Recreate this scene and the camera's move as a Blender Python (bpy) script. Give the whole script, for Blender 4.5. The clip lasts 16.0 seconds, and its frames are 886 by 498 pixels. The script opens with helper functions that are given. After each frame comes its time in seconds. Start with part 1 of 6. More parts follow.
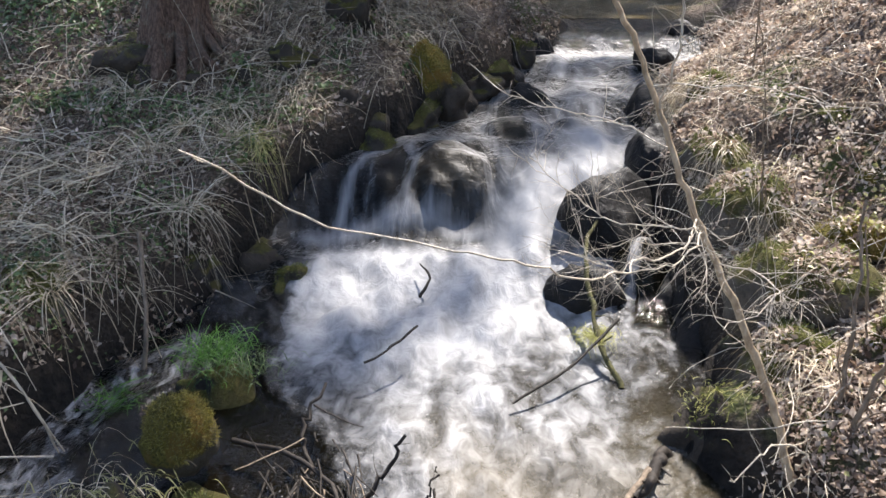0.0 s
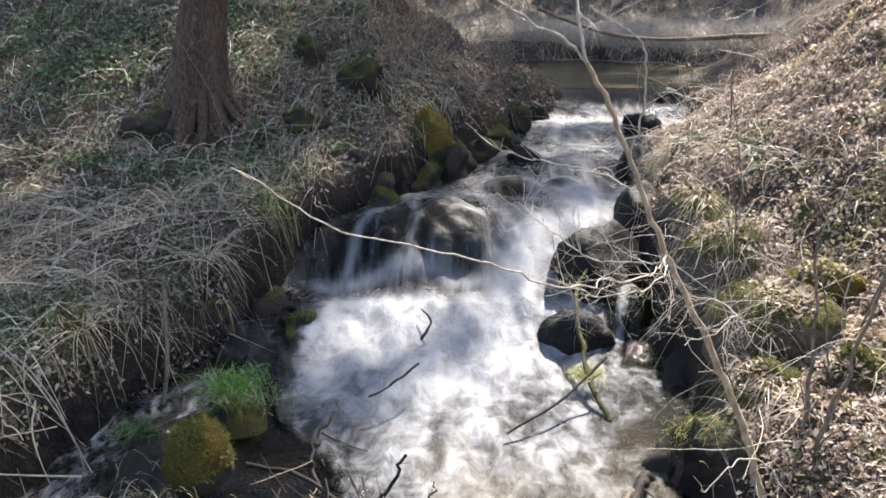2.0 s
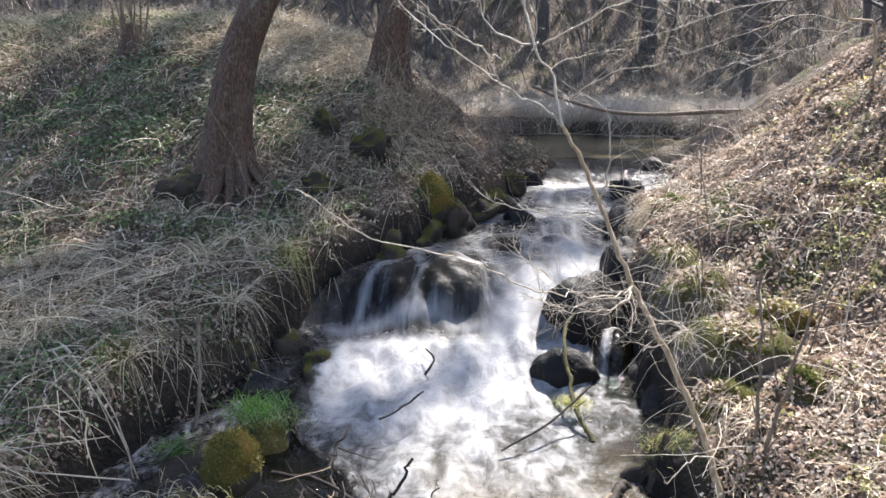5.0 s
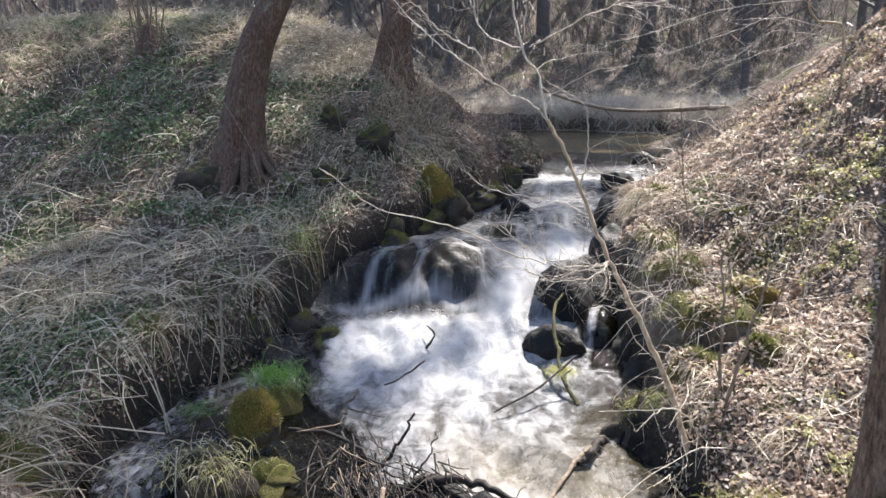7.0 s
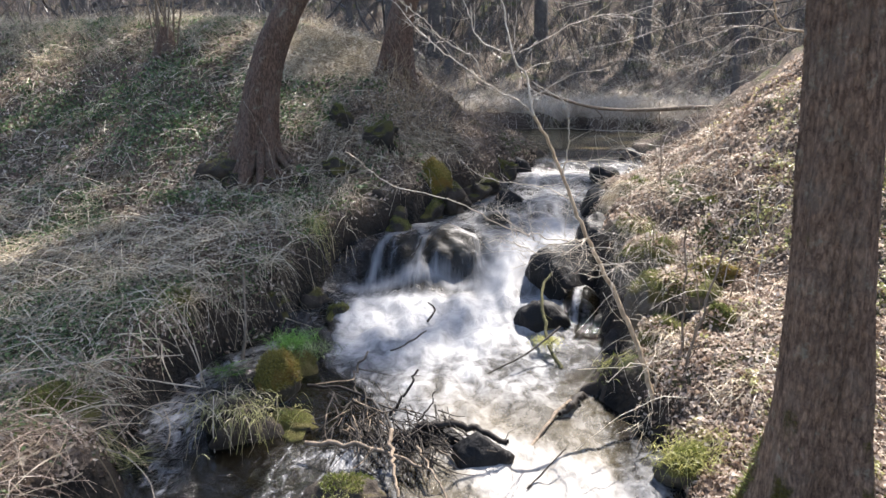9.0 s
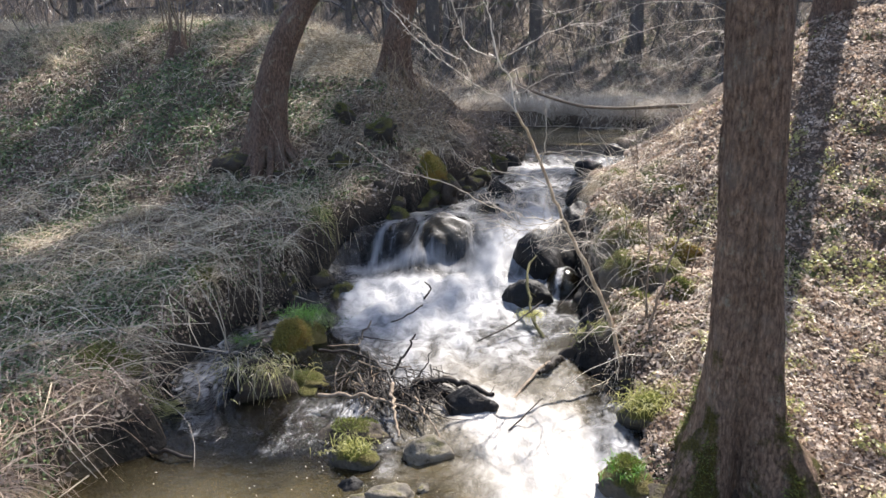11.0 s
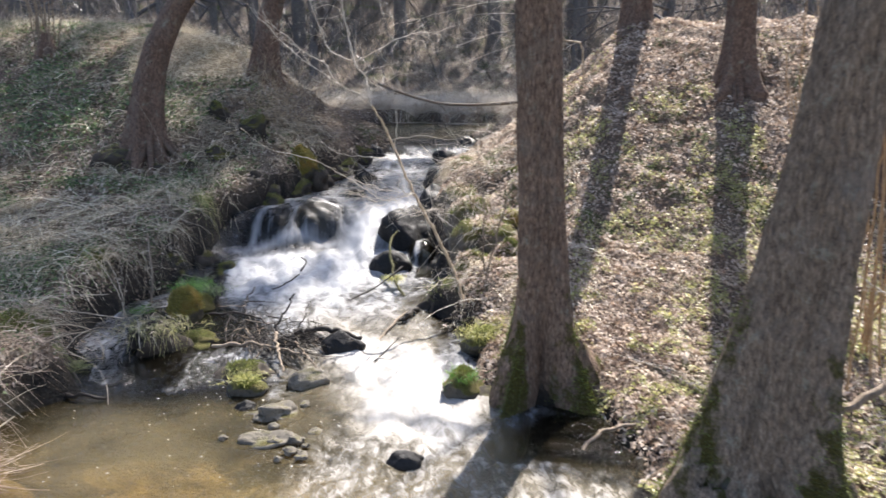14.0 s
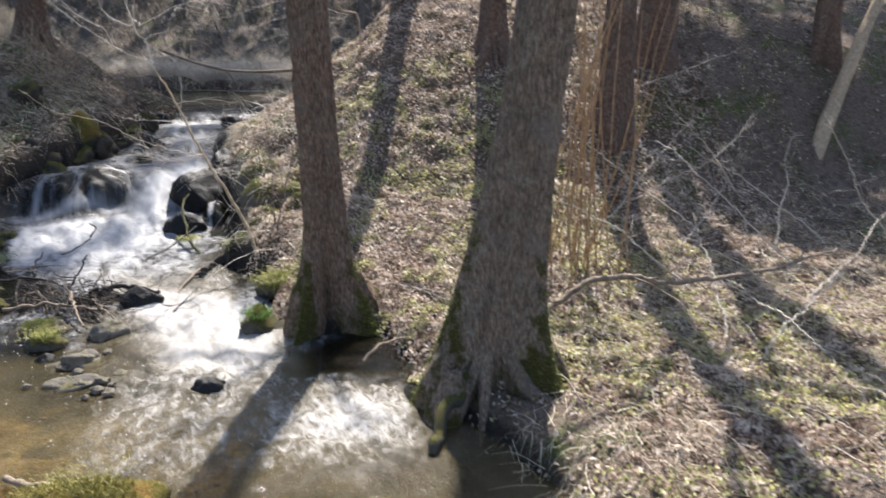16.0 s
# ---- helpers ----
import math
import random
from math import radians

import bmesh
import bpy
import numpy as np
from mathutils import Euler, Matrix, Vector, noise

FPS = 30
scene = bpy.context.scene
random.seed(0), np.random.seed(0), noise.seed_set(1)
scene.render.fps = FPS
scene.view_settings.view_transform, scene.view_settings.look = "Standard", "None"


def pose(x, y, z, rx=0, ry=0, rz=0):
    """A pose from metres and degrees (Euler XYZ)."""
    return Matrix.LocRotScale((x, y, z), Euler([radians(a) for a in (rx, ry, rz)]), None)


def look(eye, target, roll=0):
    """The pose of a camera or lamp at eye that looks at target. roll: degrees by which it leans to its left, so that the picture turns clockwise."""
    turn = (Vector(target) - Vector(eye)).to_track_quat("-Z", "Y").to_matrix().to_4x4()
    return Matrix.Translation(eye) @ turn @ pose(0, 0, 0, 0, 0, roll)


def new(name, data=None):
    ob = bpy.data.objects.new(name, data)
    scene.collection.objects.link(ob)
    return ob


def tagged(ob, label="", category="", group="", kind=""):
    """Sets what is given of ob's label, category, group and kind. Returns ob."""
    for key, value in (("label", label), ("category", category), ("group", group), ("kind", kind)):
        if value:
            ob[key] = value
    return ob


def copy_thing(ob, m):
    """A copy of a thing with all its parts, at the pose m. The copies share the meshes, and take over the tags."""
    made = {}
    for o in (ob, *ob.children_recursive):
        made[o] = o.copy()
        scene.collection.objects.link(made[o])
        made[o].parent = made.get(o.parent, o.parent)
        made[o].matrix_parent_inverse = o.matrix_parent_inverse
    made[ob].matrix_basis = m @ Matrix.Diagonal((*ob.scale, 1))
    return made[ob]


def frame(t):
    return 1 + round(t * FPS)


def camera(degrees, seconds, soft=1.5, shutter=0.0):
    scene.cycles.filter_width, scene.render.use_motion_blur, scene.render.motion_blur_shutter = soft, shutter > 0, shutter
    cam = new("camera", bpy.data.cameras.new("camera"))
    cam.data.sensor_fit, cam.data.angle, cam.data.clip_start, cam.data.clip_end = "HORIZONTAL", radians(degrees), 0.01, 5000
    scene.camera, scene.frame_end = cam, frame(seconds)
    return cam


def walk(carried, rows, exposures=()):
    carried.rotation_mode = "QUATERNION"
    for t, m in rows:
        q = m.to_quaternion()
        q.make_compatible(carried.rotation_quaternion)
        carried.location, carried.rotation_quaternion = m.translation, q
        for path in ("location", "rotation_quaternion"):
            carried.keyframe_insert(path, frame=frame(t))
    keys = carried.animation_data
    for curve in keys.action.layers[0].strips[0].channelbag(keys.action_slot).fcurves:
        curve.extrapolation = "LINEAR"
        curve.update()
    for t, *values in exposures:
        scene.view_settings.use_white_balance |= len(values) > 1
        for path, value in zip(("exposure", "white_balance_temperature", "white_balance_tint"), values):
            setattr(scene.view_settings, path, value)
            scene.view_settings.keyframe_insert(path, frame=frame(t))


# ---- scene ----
cam = camera(62.4, 16.0, 1.5, 0.5)
PATH = [
    (0, (0.249, 0.135, 2.323), (0.088, 1.955, 1.511), -0.0),
    (0.5, (0.263, 0.049, 2.32), (0.098, 1.87, 1.509), 0.0),
    (1, (0.278, -0.041, 2.323), (0.11, 1.785, 1.524), -0.0),
    (1.5, (0.3, -0.136, 2.326), (0.125, 1.717, 1.595), -0.1),
    (2, (0.318, -0.236, 2.322), (0.136, 1.65, 1.684), -0.2),
    (2.5, (0.331, -0.343, 2.318), (0.142, 1.572, 1.774), -0.3),
    (3, (0.325, -0.452, 2.31), (0.139, 1.489, 1.862), -0.2),
    (3.5, (0.334, -0.56, 2.307), (0.148, 1.381, 1.863), -0.3),
    (4, (0.35, -0.667, 2.303), (0.162, 1.275, 1.861), -0.2),
    (6.5, (0.437, -1.244, 2.307), (0.238, 0.695, 1.859), -0.2),
    (7, (0.459, -1.388, 2.308), (0.258, 0.551, 1.859), -0.2),
    (7.5, (0.476, -1.541, 2.31), (0.275, 0.398, 1.86), -0.2),
    (8, (0.496, -1.703, 2.31), (0.294, 0.236, 1.861), -0.2),
    (8.5, (0.511, -1.868, 2.308), (0.31, 0.071, 1.859), -0.0),
    (9, (0.515, -2.066, 2.317), (0.319, -0.128, 1.867), 0.1),
    (11.5, (0.647, -2.978, 2.332), (0.459, -1.039, 1.88), -0.1),
    (12, (0.664, -3.174, 2.329), (0.497, -1.233, 1.877), -0.1),
    (12.5, (0.687, -3.372, 2.332), (0.567, -1.427, 1.879), -0.1),
    (13, (0.709, -3.58, 2.339), (0.65, -1.633, 1.886), -0.0),
    (13.5, (0.746, -3.779, 2.335), (0.771, -1.832, 1.881), -0.0),
    (14, (0.775, -3.996, 2.312), (0.917, -2.052, 1.862), -0.1),
    (14.5, (0.79, -4.19, 2.323), (1.068, -2.262, 1.868), 0.0),
    (15, (0.801, -4.396, 2.311), (1.211, -2.492, 1.856), 0.1),
    (15.5, (0.805, -4.608, 2.301), (1.341, -2.74, 1.827), 0.4),
    (16, (0.781, -4.838, 2.304), (1.438, -3.024, 1.777), 0.5),
]
walk(cam, [(t, look(e, g, r)) for t, e, g, r in PATH], [(0, 1.39, 6150, 14), (2, 1.45, 6150, 14), (3.7, 1.59, 6100, 14), (7, 1.57, 6080, 14), (9, 1.54, 6150, 14), (12.5, 1.44, 6130, 14), (14, 1.64, 6120, 14), (14.5, 1.44, 6150, 14), (15.5, 1.59, 6100, 13), (16, 1.30, 6050, 13)])
# ---------------------------------------------------------------- world, sun
SUN_AZ, SUN_EL = radians(24.0), radians(52.0)
world = bpy.data.worlds.new("sky")
scene.world = world
world.use_nodes = True
wn = world.node_tree.nodes
sky = wn.new("ShaderNodeTexSky")
sky.sky_type = 'NISHITA'
sky.sun_disc = False
sky.sun_elevation, sky.sun_rotation = SUN_EL, SUN_AZ
sky.air_density, sky.dust_density = 1.0, 1.5
wn["Background"].inputs["Strength"].default_value = 0.104
pale = wn.new("ShaderNodeHueSaturation")
pale.inputs["Saturation"].default_value = 0.92
world.node_tree.links.new(sky.outputs["Color"], pale.inputs["Color"])
world.node_tree.links.new(pale.outputs["Color"], wn["Background"].inputs["Color"])

sun = new("sun", bpy.data.lights.new("sun", 'SUN'))
sun.data.energy, sun.data.angle, sun.data.color = 5.0, radians(0.6), (1.0, 0.92, 0.8)
TO_SUN = Vector((math.sin(SUN_AZ) * math.cos(SUN_EL), math.cos(SUN_AZ) * math.cos(SUN_EL), math.sin(SUN_EL)))
sun.matrix_world = look(TO_SUN * 60, (0, 0, 0))


# ---------------------------------------------------------------- numeric helpers
def lattice(ix, iy, iz):
    h = (ix.astype(np.int64) * 374761393 + iy.astype(np.int64) * 668265263 + iz.astype(np.int64) * 2147483647) & 0xFFFFFFFF
    h = ((h ^ (h >> 13)) * 1274126177) & 0xFFFFFFFF
    return ((h ^ (h >> 16)) & 0xFFFF) / 32767.5 - 1.0


def vnoise(x, y, z=0.0):
    x, y, z = np.broadcast_arrays(np.asarray(x, float), np.asarray(y, float), np.asarray(z, float))
    ix, iy, iz = np.floor(x), np.floor(y), np.floor(z)
    fx, fy, fz = x - ix, y - iy, z - iz
    fx, fy, fz = (f * f * (3 - 2 * f) for f in (fx, fy, fz))
    out = 0
    for dx in (0, 1):
        for dy in (0, 1):
            for dz in (0, 1):
                w = (fx if dx else 1 - fx) * (fy if dy else 1 - fy) * (fz if dz else 1 - fz)
                out = out + w * lattice(ix + dx, iy + dy, iz + dz)
    return out


def fbm(x, y, z=0.0, octaves=4):
    out, a = 0, 0.5
    for i in range(octaves):
        out = out + a * vnoise(x * 2 ** i + 17 * i, y * 2 ** i - 9 * i, np.asarray(z) * 2 ** i + 5 * i)
        a *= 0.5
    return out


def smin(a, b, k):
    h = np.clip(0.5 + 0.5 * (b - a) / k, 0, 1)
    return b * (1 - h) + a * h - k * h * (1 - h)


def sstep(a, b, x):
    t = np.clip((x - a) / (b - a), 0, 1)
    return t * t * (3 - 2 * t)


def ease(x, knots):
    """Smooth interpolation through (x, value) pairs."""
    kx = np.array([k[0] for k in knots], float)
    kv = np.array([k[1] for k in knots], float)
    m = np.gradient(kv, kx)
    i = np.clip(np.searchsorted(kx, x) - 1, 0, len(kx) - 2)
    h = kx[i + 1] - kx[i]
    t = np.clip((x - kx[i]) / h, 0, 1)
    a, b = kv[i], kv[i + 1]
    s = (b - a) / h
    ma = np.where(s == 0, 0, np.clip(m[i], -3 * abs(s), 3 * abs(s)))
    mb = np.where(s == 0, 0, np.clip(m[i + 1], -3 * abs(s), 3 * abs(s)))
    return (2 * t ** 3 - 3 * t ** 2 + 1) * a + (t ** 3 - 2 * t ** 2 + t) * h * ma + (3 * t ** 2 - 2 * t ** 3) * b + (t ** 3 - t ** 2) * h * mb


# ---------------------------------------------------------------- the lie of the land
LEFT = [(-60, -1.9), (-3, -1.9), (0.25, -1.75), (1.0, -1.95), (1.4, -1.7), (2.3, -2.1), (3.1, -2.0), (3.6, -1.8), (4.1, -1.6), (4.6, -1.5),
        (5.0, -1.35), (5.4, -0.95), (6.0, -0.5), (6.7, -0.1), (7.2, 0.27), (7.8, 0.55), (9.4, 0.75), (10.2, 0.2), (11.0, -2.5), (12.6, -3.5), (13.6, -1.0), (14.4, 1.4), (15, 1.5)]
RIGHT = [(-60, 1.9), (-3.2, 2.1), (-2.2, 2.5), (-1.6, 2.52), (-1.15, 2.36), (-0.4, 2.2), (0.2, 2.24), (0.72, 2.15), (0.92, 1.68), (1.1, 1.42), (1.8, 1.42), (2.4, 1.45), (3.0, 1.25), (3.6, 1.4), (4.3, 1.35),
         (5.3, 1.3), (6.5, 1.35), (7.1, 1.7), (7.8, 2.1), (9.5, 2.3), (10.3, 2.9), (11, 4.5), (12.6, 5), (13.6, 3.0), (14.4, 1.2), (15, 1.1)]
FALL = [(-60, 0), (1.3, 0), (2.2, 0.03), (2.8, 0.07), (3.5, 0.10), (4.3, 0.19), (4.6, 0.28), (4.78, 0.34), (4.94, 0.46), (5.12, 0.6), (5.32, 0.7), (5.6, 0.76), (6.0, 0.80),
        (6.35, 0.83), (6.6, 0.91), (7.0, 0.94), (7.3, 0.99), (7.6, 1.08), (8.1, 1.11), (8.3, 1.2), (8.6, 1.25), (9.4, 1.27), (60, 1.27)]
DAM_L = [(-60, 0.45), (0, 0.42), (1, 0.46), (2.7, 0.56), (3.2, 0.63), (4.3, 0.72), (5.1, 0.9), (6.1, 1.32), (7.0, 1.8), (8.3, 2.55), (9.5, 3.15),
         (10.5, 3.25), (11.5, 3.0), (13, 2.1), (15, 1.55), (20, 1.5), (60, 1.5)]
DAM_R = [(-60, 0.3), (-1.2, 0.2), (0, 0.16), (0.8, 0.2), (1.8, 0.36), (2.5, 0.62), (3.2, 0.85), (4, 1.33), (4.7, 1.8), (5.9, 2.65), (7, 3.1),
         (8.5, 3.1), (10, 2.6), (12, 1.8), (14, 1.5), (20, 1.5), (60, 1.5)]
DOMES = [(-0.2, 5.36, 0.54, 0.5, 0.26, 0.58), (-0.6, 5.22, 0.27, 0.34, 0.2, 0.48), (0.3, 6.02, 0.4, 0.32, 0.5, 0.4), (0.76, 6.12, 0.28, 0.24, 0.5, 0.36), (1.1, 6.9, 0.26, 0.2, 0.62, 0.36), (1.15, 4.6, 0.22, 0.32, 0.12, 0.33)]


def water_height(x, y):
    z = ease(y + 0.12 * vnoise(x * 2.3, y * 1.1, 3.0), FALL)
    for cx, cy, rx, ry, z0, h in DOMES:
        d = 1 - ((x - cx) / rx) ** 2 - ((y - cy) / ry) ** 2 + 0.12 * vnoise(x * 4.5, y * 4.5, cx * 9) + 0.06 * vnoise(x * 11, y * 11, cx * 5)
        z = np.maximum(z, np.where(d > 0, z0 + h * np.sqrt(np.maximum(d, 0)), -9))
    return z


def ground_height(x, y):
    le, ri, zw = ease(y, LEFT), ease(y, RIGHT), ease(y, FALL)
    wob = 0.13 * vnoise(x * 1.7, y * 1.7, 8.0) + 0.05 * vnoise(x * 5, y * 5, 2.0)
    dl, dr = le - x + wob, x - ri + wob
    inside = np.minimum(-dl, -dr)
    # left side of the cut
    pos = np.maximum(dl, 0)
    wall = ease(y, [(-60, 0.25), (0, 0.25), (2, 0.3), (4, 0.36), (5, 0.5), (6, 0.45), (7, 0.35), (8, 0.2), (10, 0.1), (60, 0.1)])
    bank_l = zw + wall * (1 - np.exp(-pos / 0.12)) + 0.42 * pos + 0.05 * pos ** 2
    dam_l = ease(y + 0.15 * np.minimum(x + 3, 0), DAM_L)
    gl = smin(bank_l, dam_l, 0.3)
    # right side
    pos = np.maximum(dr, 0)
    wall = ease(y, [(-60, 0.2), (0, 0.22), (2, 0.22), (3, 0.32), (5, 0.36), (6, 0.25), (8, 0.12), (60, 0.1)])
    bank_r = zw + wall * (1 - np.exp(-pos / 0.12)) + 0.32 * pos + 0.15 * np.minimum(pos, 6) ** 2
    dam_r = ease(y + 0.3 * np.clip(x - 3, 0, 6) * sstep(2.0, 3.6, y), DAM_R)
    gr = smin(bank_r, dam_r, 0.3)
    bed = zw - 0.3 * sstep(0, 0.35, inside) - 0.05
    z = np.where(dl > 0, gl, np.where(dr > 0, gr, bed))
    # valley sides far off
    far = sstep(24, 54, y) * 14 + sstep(60, 120, y) * 22
    side = sstep(12, 50, np.abs(x) - 0.25 * np.maximum(y, 0)) * 7
    back = sstep(14, 60, -y) * 6
    z = z + np.where(y > 18, far, 0) + side * sstep(-20, 14, y + 20) + back
    near = np.exp(-np.maximum(inside, 0) * 6)
    z = z + near * (0.06 * fbm(x * 0.9, y * 0.9, 1.0) * 2 + 0.06 * fbm(x * 4, y * 4, 5.0, 3) + 0.07 * fbm(x * 6, y * 6, 15.0, 3) * sstep(2.3, 3.0, x) * sstep(-4, -2, y))
    return z


def ground_normal(x, y, e=0.06):
    gx = (ground_height(x + e, y) - ground_height(x - e, y)) / (2 * e)
    gy = (ground_height(x, y + e) - ground_height(x, y - e)) / (2 * e)
    n = np.stack([-gx, -gy, np.ones_like(gx)], -1)
    return n / np.linalg.norm(n, axis=-1, keepdims=True)


def wet(x, y, margin=0.0):
    return (x > ease(y, LEFT) - margin) & (x < ease(y, RIGHT) + margin)


# ---------------------------------------------------------------- mesh helpers
def mesh_of(name, verts, faces, mat, smooth=True, attr=None):
    """A mesh from an array of vertices and an array of faces that all have the same number of corners."""
    verts, faces = np.asarray(verts, np.float32), np.asarray(faces, np.int32)
    me = bpy.data.meshes.new(name)
    me.vertices.add(len(verts))
    me.vertices.foreach_set("co", verts.ravel())
    k = faces.shape[1]
    me.loops.add(faces.size)
    me.loops.foreach_set("vertex_index", faces.ravel())
    me.polygons.add(len(faces))
    me.polygons.foreach_set("loop_start", np.arange(0, faces.size, k, dtype=np.int32))
    me.polygons.foreach_set("use_smooth", np.full(len(faces), smooth))
    for key, values in (attr or {}).items():
        a = me.attributes.new(key, 'FLOAT', 'POINT')
        a.data.foreach_set("value", np.asarray(values, np.float32))
    me.update(calc_edges=True)
    me.validate()
    me.materials.append(mat)
    return me


def join(chunks):
    vs, fs, n = [], [], 0
    for v, f in chunks:
        vs.append(v)
        fs.append(np.asarray(f) + n)
        n += len(v)
    return np.concatenate(vs), np.concatenate(fs)


def part_geo(name, chunks, mat, parent, label="", origin=None):
    v, f = join(chunks)
    if origin is not None:
        v = v - np.array(origin)
    ob = new(name, mesh_of(name, v, f, mat))
    ob.parent = parent
    if label:
        tagged(ob, label)
    return ob


def thing_geo(name, chunks, mat, at, label, category, group="", kind=""):
    v, f = join(chunks)
    ob = new(name, mesh_of(name, v - np.array(at), f, mat))
    ob.location = at
    return tagged(ob, label, category, group, kind)


def root(name, at, label, category, group=""):
    ob = new(name)
    ob.location = at
    ob.empty_display_size = 0.1
    return tagged(ob, label, category, group)


def tube(path, radii, sides=8):
    p = np.asarray(path, float)
    r = np.broadcast_to(np.asarray(radii, float), (len(p),))
    t = np.gradient(p, axis=0)
    t /= np.linalg.norm(t, axis=1, keepdims=True) + 1e-9
    ref = np.where(np.abs(t[:, 2:3]) > 0.9, np.array([[1.0, 0, 0]]), np.array([[0, 0, 1.0]]))
    ref = np.broadcast_to(ref[len(ref) // 2], t.shape)
    u = np.cross(t, ref)
    u /= np.linalg.norm(u, axis=1, keepdims=True) + 1e-9
    w = np.cross(t, u)
    a = np.linspace(0, 2 * np.pi, sides, endpoint=False)
    v = p[:, None] + r[:, None, None] * (np.cos(a)[None, :, None] * u[:, None] + np.sin(a)[None, :, None] * w[:, None])
    n, s = len(p), sides
    i, j = np.meshgrid(np.arange(n - 1), np.arange(s), indexing="ij")
    q = np.stack([i * s + j, i * s + (j + 1) % s, (i + 1) * s + (j + 1) % s, (i + 1) * s + j], -1).reshape(-1, 4)
    return v.reshape(-1, 3), q


def smooth_path(points, n):
    p = np.asarray(points, float)
    d = np.r_[0, np.cumsum(np.linalg.norm(np.diff(p, axis=0), axis=1))]
    s = np.linspace(0, d[-1], n)
    return np.stack([ease(s, list(zip(d, p[:, k]))) for k in range(3)], -1)


def wander(rng, start, heading, length, n, bend=0.25, lift=0.0):
    """A crooked twig's path."""
    p, h = [np.array(start, float)], np.array(heading, float)
    h /= np.linalg.norm(h)
    for _ in range(n):
        h = h + rng.normal(0, bend, 3) + np.array([0, 0, lift])
        h /= np.linalg.norm(h)
        p.append(p[-1] + h * length / n)
    return np.array(p)


def twigs(rng, path, r0, depth, density, length, sides=4, spread=0.9, lift=0.05, out=None, first=0.25):
    """Side twigs along a path, recursively; returns tubes."""
    out = [] if out is None else out
    total = np.linalg.norm(np.diff(path, axis=0), axis=1).sum()
    for _ in range(max(1, int(total * density))):
        k = rng.uniform(first, 0.98)
        i = min(int(k * (len(path) - 1)), len(path) - 2)
        s = path[i] + (path[i + 1] - path[i]) * rng.random()
        along = path[i + 1] - path[i]
        along /= np.linalg.norm(along)
        h = along + rng.normal(0, spread, 3)
        ln = length * rng.uniform(0.4, 1.1) * (1.15 - 0.6 * k)
        q = wander(rng, s, h, ln, max(4, int(ln / 0.07)) if ln < 1 else 10, 0.22, lift)
        rr = r0 * rng.uniform(0.5, 0.8)
        out.append(tube(q, np.linspace(rr, rr * 0.35, len(q)), sides))
        if depth > 1:
            twigs(rng, q, rr * 0.65, depth - 1, density * 1.2, length * 0.5, max(3, sides - 1), spread, lift, out)
    return out


def ribbons(base, heading, length, width, rise, droop, rng, segs=5, cling=0.012):
    """Blades of grass: strips that rise and droop on to the ground. Arrays, one row a blade."""
    n = len(base)
    s = np.linspace(0, 1, segs + 1)[None, :]
    h2 = heading / (np.linalg.norm(heading, axis=1, keepdims=True) + 1e-9)
    bow = rng.normal(0, 0.25, (n, 1))
    side = np.stack([-h2[:, 1], h2[:, 0], np.zeros(n)], -1)
    pts = base[:, None] + h2[:, None] * (length[:, None] * s)[..., None] + side[:, None] * (bow * length[:, None] * s ** 2)[..., None]
    pts[..., 2] += length[:, None] * (rise[:, None] * s - droop[:, None] * s ** 2)
    g = ground_height(pts[..., 0], pts[..., 1]) + cling * (1 + rng.random((n, 1)) * 3)
    zw = np.where(wet(pts[..., 0], pts[..., 1]), ease(pts[..., 1], FALL) + 0.03, -9)
    pts[..., 2] = np.maximum(pts[..., 2], np.maximum(g, zw))
    w = width[:, None] * (1 - 0.75 * s)
    tilt = rng.normal(0, 0.6, (n, 1))
    off = (side[:, None] * np.cos(tilt)[..., None] + np.array([0, 0, 1.0]) * np.sin(tilt)[..., None]) * w[..., None] * 0.5
    v = np.stack([pts - off, pts + off], 2).reshape(n, -1, 3)
    k = np.arange(segs)
    q = np.stack([2 * k, 2 * k + 1, 2 * k + 3, 2 * k + 2], -1)
    f = (q[None] + (np.arange(n) * 2 * (segs + 1))[:, None, None]).reshape(-1, 4)
    return v.reshape(-1, 3), f


def leaves(pos, nrm, size, rng, tilt=0.45, slim=0.6, curl=0.35):
    """Fallen leaves: each a folded, curled pair of quads."""
    n = len(pos)
    nn = nrm + rng.normal(0, tilt, (n, 3))
    nn /= np.linalg.norm(nn, axis=1, keepdims=True)
    a = rng.normal(0, 1, (n, 3))
    u = a - (a * nn).sum(1, keepdims=True) * nn
    u /= np.linalg.norm(u, axis=1, keepdims=True)
    w = np.cross(nn, u)
    size = size[:, None]
    c = rng.normal(0, curl, (n, 1)) * size
    d = rng.normal(0, curl, (n, 1)) * size
    hw = size * slim * 0.5 * rng.uniform(0.7, 1.2, (n, 1))
    spine0, spine1, spine2 = pos - u * size * 0.5, pos + nn * c * 0.4, pos + u * size * 0.5 + nn * d * 0.4
    l1, r1 = pos - u * size * 0.1 + w * hw + nn * (c * 0.4 + hw * 0.5), pos - u * size * 0.1 - w * hw + nn * (c * 0.4 + hw * 0.4)
    v = np.stack([spine0, spine1, spine2, l1, r1], 1)
    t = np.array([[0, 1, 3, 3], [3, 1, 2, 2], [0, 4, 1, 1], [4, 2, 1, 1]])[:, :3]
    f = (t[None] + (np.arange(n) * 5)[:, None, None]).reshape(-1, 3)
    return v.reshape(-1, 3), f

